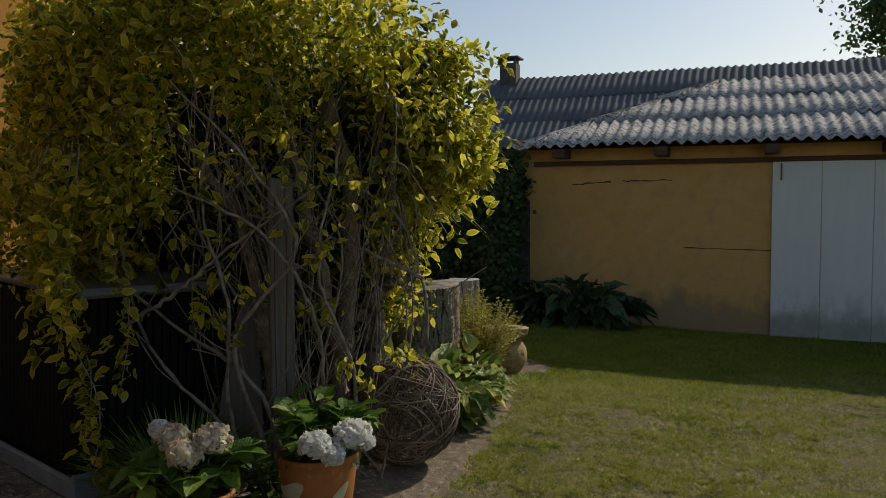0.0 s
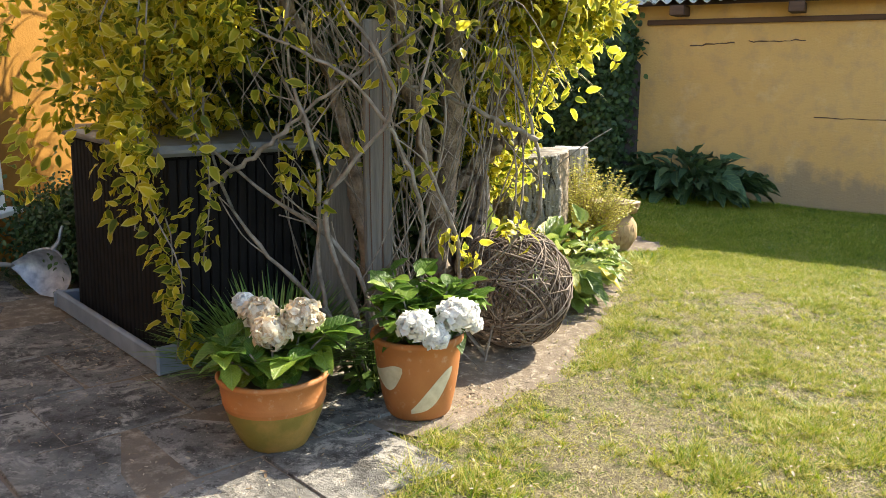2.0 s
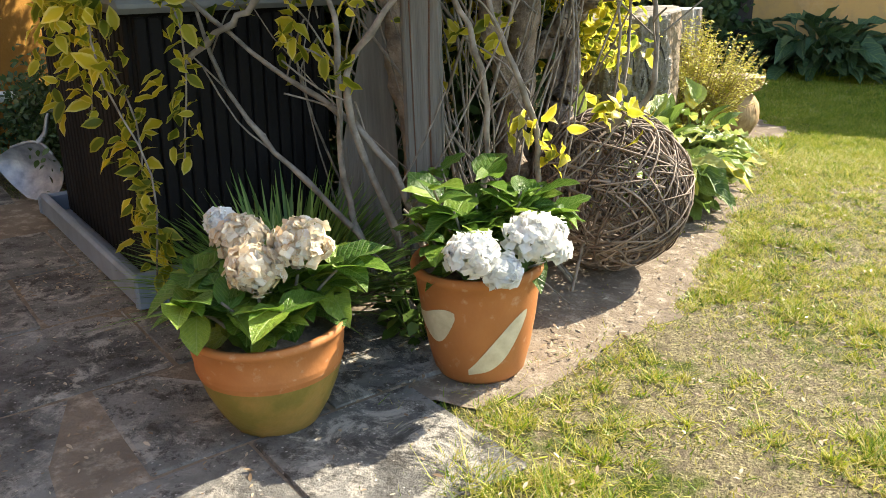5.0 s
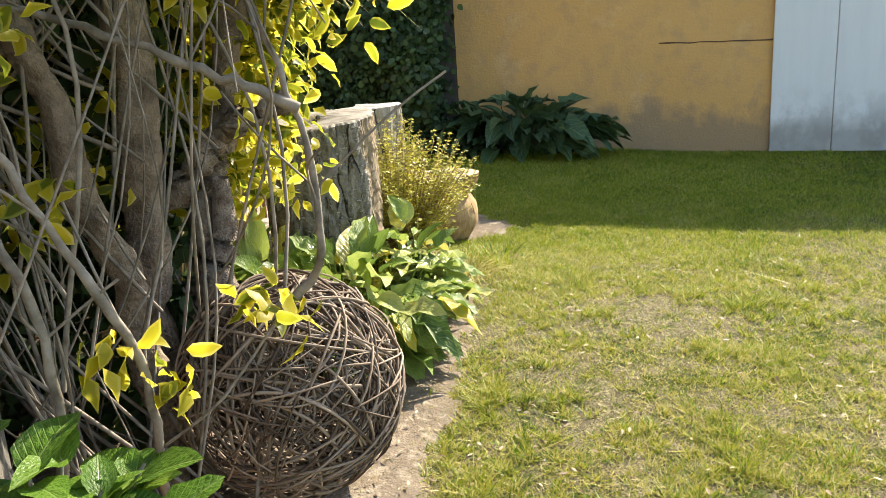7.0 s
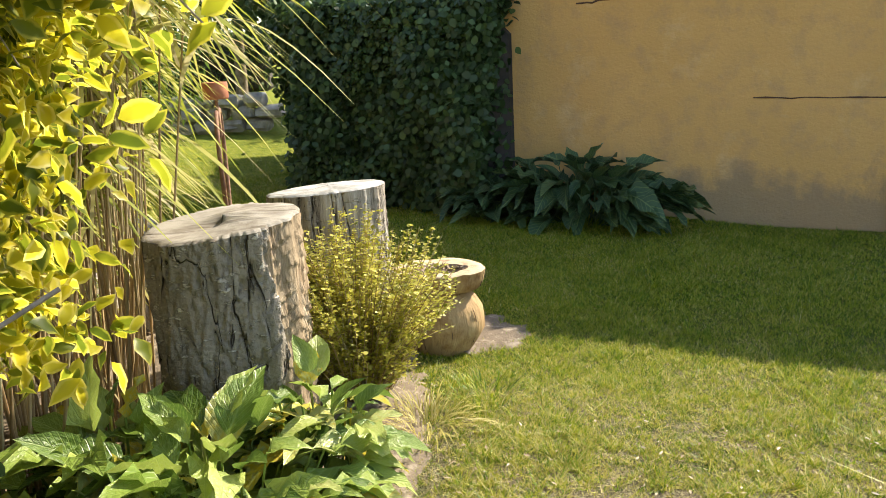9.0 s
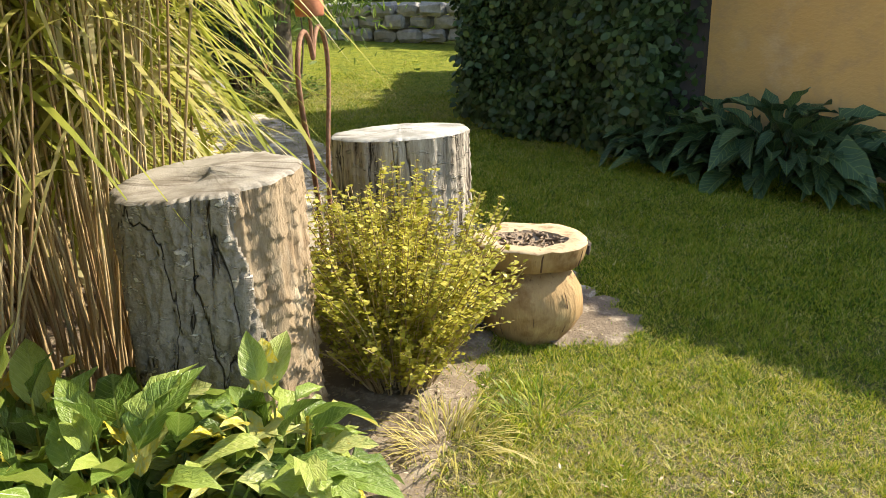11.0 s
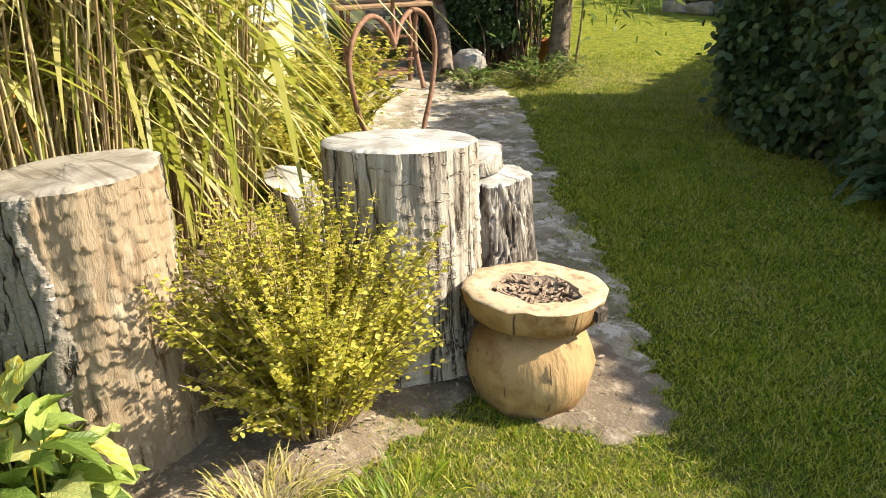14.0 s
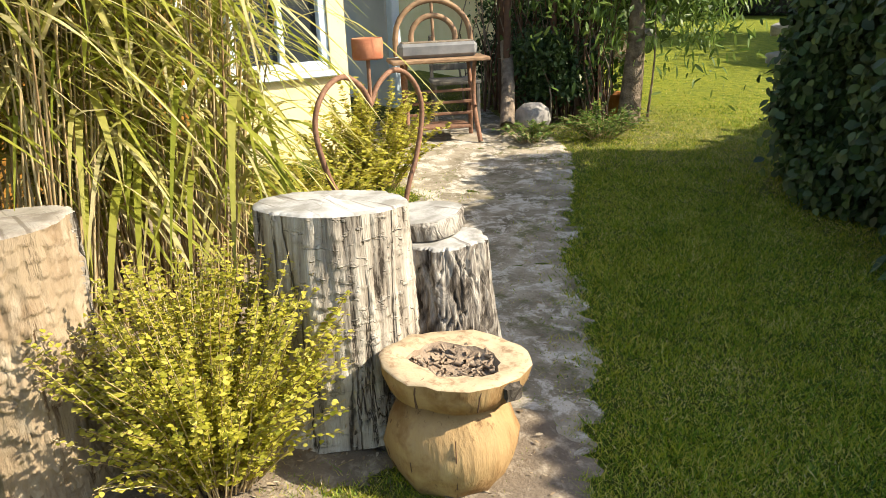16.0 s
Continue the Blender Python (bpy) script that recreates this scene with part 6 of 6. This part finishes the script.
def long_hedge(x0, y0, x1, y1, h, w, seed, n):
    t = thing("boundary_hedge", (x0 + x1) / 2, (y0 + y1) / 2, "clipped green boundary hedge along the far lawn", "hedge")
    t.matrix_world = Matrix.Identity(4)
    g = np.random.default_rng(seed)
    a, b = np.array([x0, y0]), np.array([x1, y1])
    u = unit(b - a)
    nr = np.array([-u[1], u[0]])
    # inner block coloured near black for shade behind the leaves
    part("core", box(np.linalg.norm(b - a), w * 0.7, h * 0.9, (0, 0, 0), 0.1, m=Matrix.Translation((*((a + b) / 2), gz(x0))) @ Matrix.Rotation(math.atan2(u[1], u[0]), 4, "Z")), INSIDE_SHADE, t)
    s, v = g.random((n, 1)), (g.random((n, 1)) - 0.5)
    side = g.random((n, 1)) < 0.6
    Q = a + (b - a) * s + nr * np.where(side, np.sign(v) * w * 0.45, v * w) + g.normal(0, 0.07, (n, 2))
    z = np.where(side, h * g.random((n, 1)), h + g.normal(0, 0.08, (n, 1)))
    Q = np.concatenate([Q, z + gz(x0)], 1)
    V, F = leaf_arrays(Q, g.normal(0, 1, (n, 3)), g.normal(0, 0.5, (n, 3)) + np.array([0, 0, 1]), 0.12 + 0.08 * g.random(n), 0.1, 0.2, 0.2)
    tagged(mesh_ob("foliage", V, F, FAR_LEAF, t, True), kind="stuff")


long_hedge(-18, 27.5, -5, 28.5, 1.6, 1.2, 95, 7000)
long_hedge(-0.1, 12.9, -0.8, 15.4, 1.3, 1.0, 96, 5000)


# ---- yard by the house ----
def treadle_table():
    t = thing("treadle_table", -3.55, 10.3, "old wooden table on curved iron treadle legs", "table")
    t.matrix_world = pose(-3.55, 10.3, gz(-3.5), 0, 0, 66)
    part("tabletop", box(0.85, 0.42, 0.035, (0, 0, 0.69), 0.008), OLD_WOOD, t)
    for s in (-1, 1):
        leg = bpy.data.objects.new("leg_frame", None)
        scene.collection.objects.link(leg)
        leg.parent = t
        for c in (-1, 1):
            bar("leg", [(s * 0.3, c * 0.14, 0.69), (s * 0.3, c * 0.06, 0.45), (s * 0.3, c * 0.1, 0.25), (s * 0.32, c * 0.2, 0.0)], 0.018, 0.022, RUST, leg, 8, 18)
        bar("cross_bar", [(s * 0.3, -0.12, 0.3), (s * 0.3, 0.12, 0.3)], 0.012, 0.012, RUST, leg)
    part("treadle", box(0.5, 0.3, 0.025, (0, 0, 0.12), 0.005), RUST, t)
    for k in range(3):
        part("brace", box(0.6, 0.02, 0.025, (0, 0, 0.22 + k * 0.1), 0.004), RUST, t)
    tub = thing("zinc_trough", -3.55, 10.3, "long pale zinc trough on the table", "trough", z=gz(-3.5) + 0.727)
    tub.matrix_world = pose(-3.55, 10.3, gz(-3.5) + 0.727, 0, 0, 66)
    part("body", box(0.68, 0.2, 0.13, (0, 0, 0), 0.03), LID_GREY, tub)
    part("soil", box(0.62, 0.15, 0.02, (0, 0, 0.115), 0.004), SOIL, tub)
    arch = thing("arched_frame", -3.75, 10.4, "old arched wooden window frame leaning on the table", "window frame", z=gz(-3.5) + 0.727)
    arch.matrix_world = pose(-3.78, 10.42, gz(-3.5) + 0.727, -6, 0, 66)
    for r, n in ((0.34, "outer_arch"), (0.2, "inner_arch")):
        a = np.linspace(math.pi, 0, 9)
        bar(n, [(-r, 0, 0.0)] + [(r * math.cos(q), 0, 0.15 + r * 0.95 * math.sin(q)) for q in a] + [(r, 0, 0.0)], 0.026, 0.026, OLD_WOOD, arch, 6, 40)
    bar("upright", [(0, 0, 0), (0, 0, 0.5)], 0.015, 0.015, OLD_WOOD, arch)
    part("bottom_rail", box(0.72, 0.05, 0.05, (0, 0, 0.0), 0.006), OLD_WOOD, arch)


treadle_table()


def chair():
    t = thing("garden_chair", -3.95, 10.75, "weathered slatted wooden chair behind a table", "chair")
    t.matrix_world = pose(-3.95, 10.75, gz(-3.95), 0, 0, 60)
    for x in (-0.2, 0.2):
        for y in (-0.2, 0.2):
            part("leg", box(0.035, 0.035, 0.44 if y < 0 else 0.85, (x, y, 0), 0.005), GREY_WOOD, t)
    part("seat", box(0.46, 0.44, 0.03, (0, 0, 0.42), 0.006), GREY_WOOD, t)
    for k in range(3):
        part("back_slat", box(0.4, 0.02, 0.06, (0, 0.2, 0.52 + k * 0.11), 0.005), GREY_WOOD, t)


chair()

yard = new("shed")
tagged(yard, "pale yellow shed front with grey door and dark posts", "shed")
part("wall", box(4.2, 0.2, 3.2, (-6.7, 12.95, -0.2), 0.0), YELLOW_WALL, yard)
part("side_wall", box(1.2, 0.12, 3.2, (-6.0, 10.95, 0.1), 0.01), GREY_WALL, yard, "pale grey wall panel")
part("door_frame", box(0.12, 0.1, 3.0, (-5.34, 10.95, 0.1), 0.01), PAINT_BLUE, yard)
part("roof", box(5.4, 3.6, 0.12, (-6.4, 12.2, 2.7), 0.02), DARK_ROOF, yard)
for k, (px, py, r, lean) in enumerate(((-3.95, 11.35, 0.05, 0.1), (-4.3, 11.6, 0.06, -0.05), (-3.7, 11.7, 0.045, 0.15), (-4.6, 11.9, 0.05, 0.0), (-3.5, 11.9, 0.04, -0.1))):
    p = thing("pole", px, py, "weathered upright garden pole, darkened as if in shade", "pole", "yard poles")
    # pole brown chosen dark to carry the shade of this corner
    bar("shaft", [(0, 0, -0.05), (lean * 0.5, 0.02, 1.2), (lean, 0, 2.6)], r * 0.8, r * 0.6, BROWN, p, 8, 10)
p = thing("log", -3.6, 11.1, "leaning split log by the yard clutter", "log")
bar("trunk", [(0.25, -0.2, 0.06), (-0.1, 0.1, 0.35), (-0.5, 0.4, 0.75)], 0.07, 0.06, TRUNK, p, 9, 8)
p = thing("stone", -3.4, 11.25, "rounded grey field stone at the path", "stone")
V, F = lathe([(0.01, 0), (0.13, 0.0), (0.17, 0.08), (0.15, 0.18), (0.08, 0.24), (0.01, 0.25)], 16, 0.15, 3)
mesh_ob("rock", V, F, STONE, p, True)


def small_pot(x, y, z, r, h, label, seed):
    t = thing("plant_pot", x, y, label, "flower pot", z=z)
    V, F = lathe([(0.01, 0.0), (r * 0.7, 0.0), (r, h), (r * 1.08, h), (r * 1.08, h * 1.12), (r * 0.9, h * 1.1), (0.01, h)], 24)
    mesh_ob("pot", V, F, TERRA, t, True)
    g = np.random.default_rng(seed)
    n = 120
    Q = g.normal(0, 1, (n, 3)) * np.array([r, r, r]) + np.array([0, 0, h * 1.5 + r])
    V, F = leaf_arrays(Q, g.normal(0, 1, (n, 3)), g.normal(0, 0.5, (n, 3)) + np.array([0, 0, 1]), 0.08, 0.05)
    tagged(mesh_ob("foliage", V, F, HERB, t, True), kind="stuff")


def brushwood(x, y, spread, n, seed):
    """Thin sticks standing on end, leaning on one another."""
    t = thing("brushwood_stack", x, y, "stack of thin dark upright sticks among yard clutter", "brushwood")
    g = np.random.default_rng(seed)
    for k in range(n):
        a, b = g.normal(0, spread, 2)
        h = 0.7 + 0.8 * g.random()
        bar("stick", [(a, b * 0.6, 0.0), (a + 0.06 * g.normal(), b * 0.6 + 0.05 * g.normal(), h * 0.5), (a + 0.14 * g.normal(), b * 0.6 + 0.1 * g.normal(), h)], 0.008 + 0.008 * g.random(), 0.005, BROWN if k % 3 else TRUNK, t, 5, 6)


brushwood(-3.72, 11.95, 0.28, 90, 12)
brushwood(-4.35, 11.7, 0.22, 50, 13)
small_pot(-3.85, 11.75, gz(-3.85), 0.13, 0.24, "terracotta pot with bright herb among poles", 7)
small_pot(-3.45, 12.35, gz(-3.45), 0.11, 0.2, "small terracotta pot beside a tree trunk", 9)
t = thing("stone_wall", -3.7, 17.2, "low dry-stone wall at the far lawn", "wall")
sg = np.random.default_rng(14)
for row in range(3):
    for k in range(6):
        bm = box(0.34 + 0.1 * sg.random(), 0.35, 0.2, (-1.1 + 0.42 * k + 0.2 * (row % 2), 0.03 * sg.normal(), row * 0.205), 0.05)
        for v in bm.verts:
            v.co += Vector(sg.normal(0, 0.014, 3))
        part("stone", bm, STONE, t)
t = thing("log", -0.95, 7.7, "split dark log with a pale cut face leaning over", "log")
t.matrix_world = pose(-0.95, 7.7, gz(-0.95) - 0.03, 4, -16, 0)
V, F = lathe([(0.01, 0), (0.13, 0), (0.125, 0.15), (0.12, 0.32), (0.11, 0.4)], 28, 0.1, 2)
V[:, 2] -= np.where(V[:, 2] > 0.3, 0.75 * (V[:, 0] + 0.05), 0.0)
mesh_ob("bark", V, F, ROUGH_BARK, t, True, "dark ragged bark")
TV = np.concatenate([V[-28:], V[-28:] * np.array([0.5, 0.5, 1]), [[0, 0, V[-28:, 2].mean()]]])
mesh_ob("cut_face", TV, [(k, (k + 1) % 28, 28 + (k + 1) % 28, 28 + k) for k in range(28)] + [(28 + k, 28 + (k + 1) % 28, 56) for k in range(28)], END_PALE, t)


# ---- leaf litter and lawn blades ----
def litter():
    g = np.random.default_rng(3)
    n = 26000
    P = np.stack([-2.4 + 4.6 * g.random(n), 1.6 + 7.4 * g.random(n), np.zeros(n)], 1)
    worn = (P[:, 0] > -0.7) & (P[:, 1] < 6.6) & (g.random(n) < 0.25)
    keep = worn | in_poly(P[:, 0], P[:, 1], BED) | (in_poly(P[:, 0], P[:, 1], WALKWAY) & (g.random(n) < 0.35)) | (in_poly(P[:, 0], P[:, 1], PAVED) & (g.random(n) < 0.4))
    P = P[keep]
    n = len(P)
    paved = in_poly(P[:, 0], P[:, 1], PAVED)
    P[:, 2] = np.vectorize(gz)(P[:, 0]) + 0.012 * (np.sin(P[:, 0] * 2.1 + P[:, 1]) + np.sin(P[:, 1] * 2.7 - P[:, 0] * 1.3)) * ~paved + 0.014
    P[:, 2] += 0.004 * g.random(n) - hollow(P[:, 0], P[:, 1])
    D = g.normal(0, 1, (n, 3)) * np.array([1, 1, 0.15])
    N = g.normal(0, 0.3, (n, 3)) + np.array([0, 0, 1])
    L = 0.009 + 0.022 * g.random(n) ** 2
    V, F = leaf_arrays(P, D, N, L, L * 0.35, 0.2, 0.1)
    tagged(mesh_ob("leaf_litter", V, F, LITTER), "dry brown leaves and bark bits on soil", "leaf litter", kind="stuff")


litter()


def lawn():
    g = np.random.default_rng(4)
    n = 2100000
    pick = g.random(n)
    X = np.where(pick < 0.58, g.normal(1.0, 1.25, n), g.normal(0.4, 2.4, n))
    Y = np.where(pick < 0.58, g.normal(4.4, 1.7, n), g.normal(8.8, 2.5, n))
    wall = 9.88 - 0.37 * (X - 3.95)
    X0, Y0 = X, Y
    stray = np.where(g.random(n) < 0.3, 0.28, 0.09)
    X, Y = X + g.normal(0, 1, n) * stray, Y + g.normal(0, 1, n) * stray
    ok = ~in_poly(X, Y, BED) & ~in_poly(X, Y, WALKWAY) & ~in_poly(X, Y, PAVED) & ((Y < wall + 0.02) | (X < 0.7))
    X, Y = X0, Y0
    ok &= ~((X < -3.4) & (Y < 11)) & (X < 7.0) & (X > -7.0)
    dens = 0.5 * np.sin(X * 2.3 + 1.7 * np.sin(Y * 1.1)) * np.sin(Y * 1.9 + 1.3 * np.sin(X * 1.7)) + 0.5 * np.sin(X * 6.1 + Y * 2.2) * np.sin(Y * 5.3 - X) + 0.55 * np.sin(X * 15 + 2 * np.sin(Y * 6)) * np.sin(Y * 13 + 2 * np.sin(X * 7)) + 0.8 * np.sin(X * 37 + 2 * np.sin(Y * 17)) * np.sin(Y * 33 + 2 * np.sin(X * 19)) + 0.5 * np.sin(X * 83 + 2 * np.sin(Y * 31)) * np.sin(Y * 79 + 2 * np.sin(X * 37))
    # lush band tracks the barn's shade, putting its deeper green into the blades
    shade_lush = np.clip((Y - 6.2) / 1.6, 0, 1) * (1 - 0.5 * np.clip(Y - 10.6, 0, 1))
    bare = (np.hypot((X - 2.0) / 0.45, (Y - 4.6) / 0.2) < 1) | (np.hypot((X - 1.1) / 0.35, (Y - 4.3) / 0.16) < 1) | (np.hypot((X - 0.62) / 0.22, (Y - 5.1) / 0.25) < 1) | (np.hypot((X - 2.4) / 0.5, (Y - 5.5) / 0.16) < 1) | (np.hypot((X - 1.2) / 0.3, (Y - 3.4) / 0.14) < 1)
    bare |= (np.hypot((X - 1.5) / 0.9, (Y - 5.75) / 0.3) < 1) | (np.hypot((X - 0.35) / 0.5, (Y - 3.6) / 0.9) < 1) | (np.hypot((X + 0.15) / 0.4, (Y - 3.3) / 0.5) < 1)
    ok &= g.random(n) < np.clip(0.4 + 0.36 * dens + 1.0 * shade_lush, 0.12, 1.0) * np.where(bare & (dens < 0.7), 0.25, 1.0)
    X, Y, dens, shade_lush = X[ok], Y[ok], dens[ok], shade_lush[ok]
    n = len(X)
    P = np.stack([X, Y, np.zeros(n)], 1)
    P[:, 2] = -SLOPE * X - 0.014 - hollow(X, Y) + 0.012 * (np.sin(X * 2.1 + Y) + np.sin(Y * 2.7 - X * 1.3))
    a = g.random(n) * 6.28
    tuft = np.clip(dens - 0.55, 0, 1.2) * (1 - 0.6 * shade_lush)
    H = (0.012 + 0.02 * g.random(n)) * (0.72 + 0.22 * np.clip(dens, -1, 1) + 0.55 * tuft)
    H = H * np.where(g.random(n) < 0.03, 1.8, 1.0)
    W = 0.0015 + 0.0022 * g.random(n) + 0.0016 * (Y > 8)
    S = np.stack([np.cos(a), np.sin(a), np.zeros(n)], 1)
    lie = np.where(g.random(n) < 0.4 * (1 - shade_lush), 1.4, 0.7)
    T = np.stack([g.normal(0, 1, n) * lie, g.normal(0, 1, n) * lie, np.ones(n)], 1)
    V = np.stack([P - S * W[:, None], P + S * W[:, None], P + T * H[:, None]], 1)
    # dry blades lie among green ones: thin growth, plus sunlight painted as straw colour
    dry = g.random(n) < np.clip(0.5 - 0.46 * shade_lush - 0.15 * dens, 0.03, 0.75)
    for name, pick, mat, label in (("lawn_grass", ~dry, GRASS, "short patchy green lawn grass"), ("dry_grass", dry, DRY_SUNLIT_GRASS, "short dry straw-coloured blades, also standing in for sun on the lawn")):
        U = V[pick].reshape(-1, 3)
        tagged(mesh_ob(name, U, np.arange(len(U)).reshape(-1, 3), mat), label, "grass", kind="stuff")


lawn()
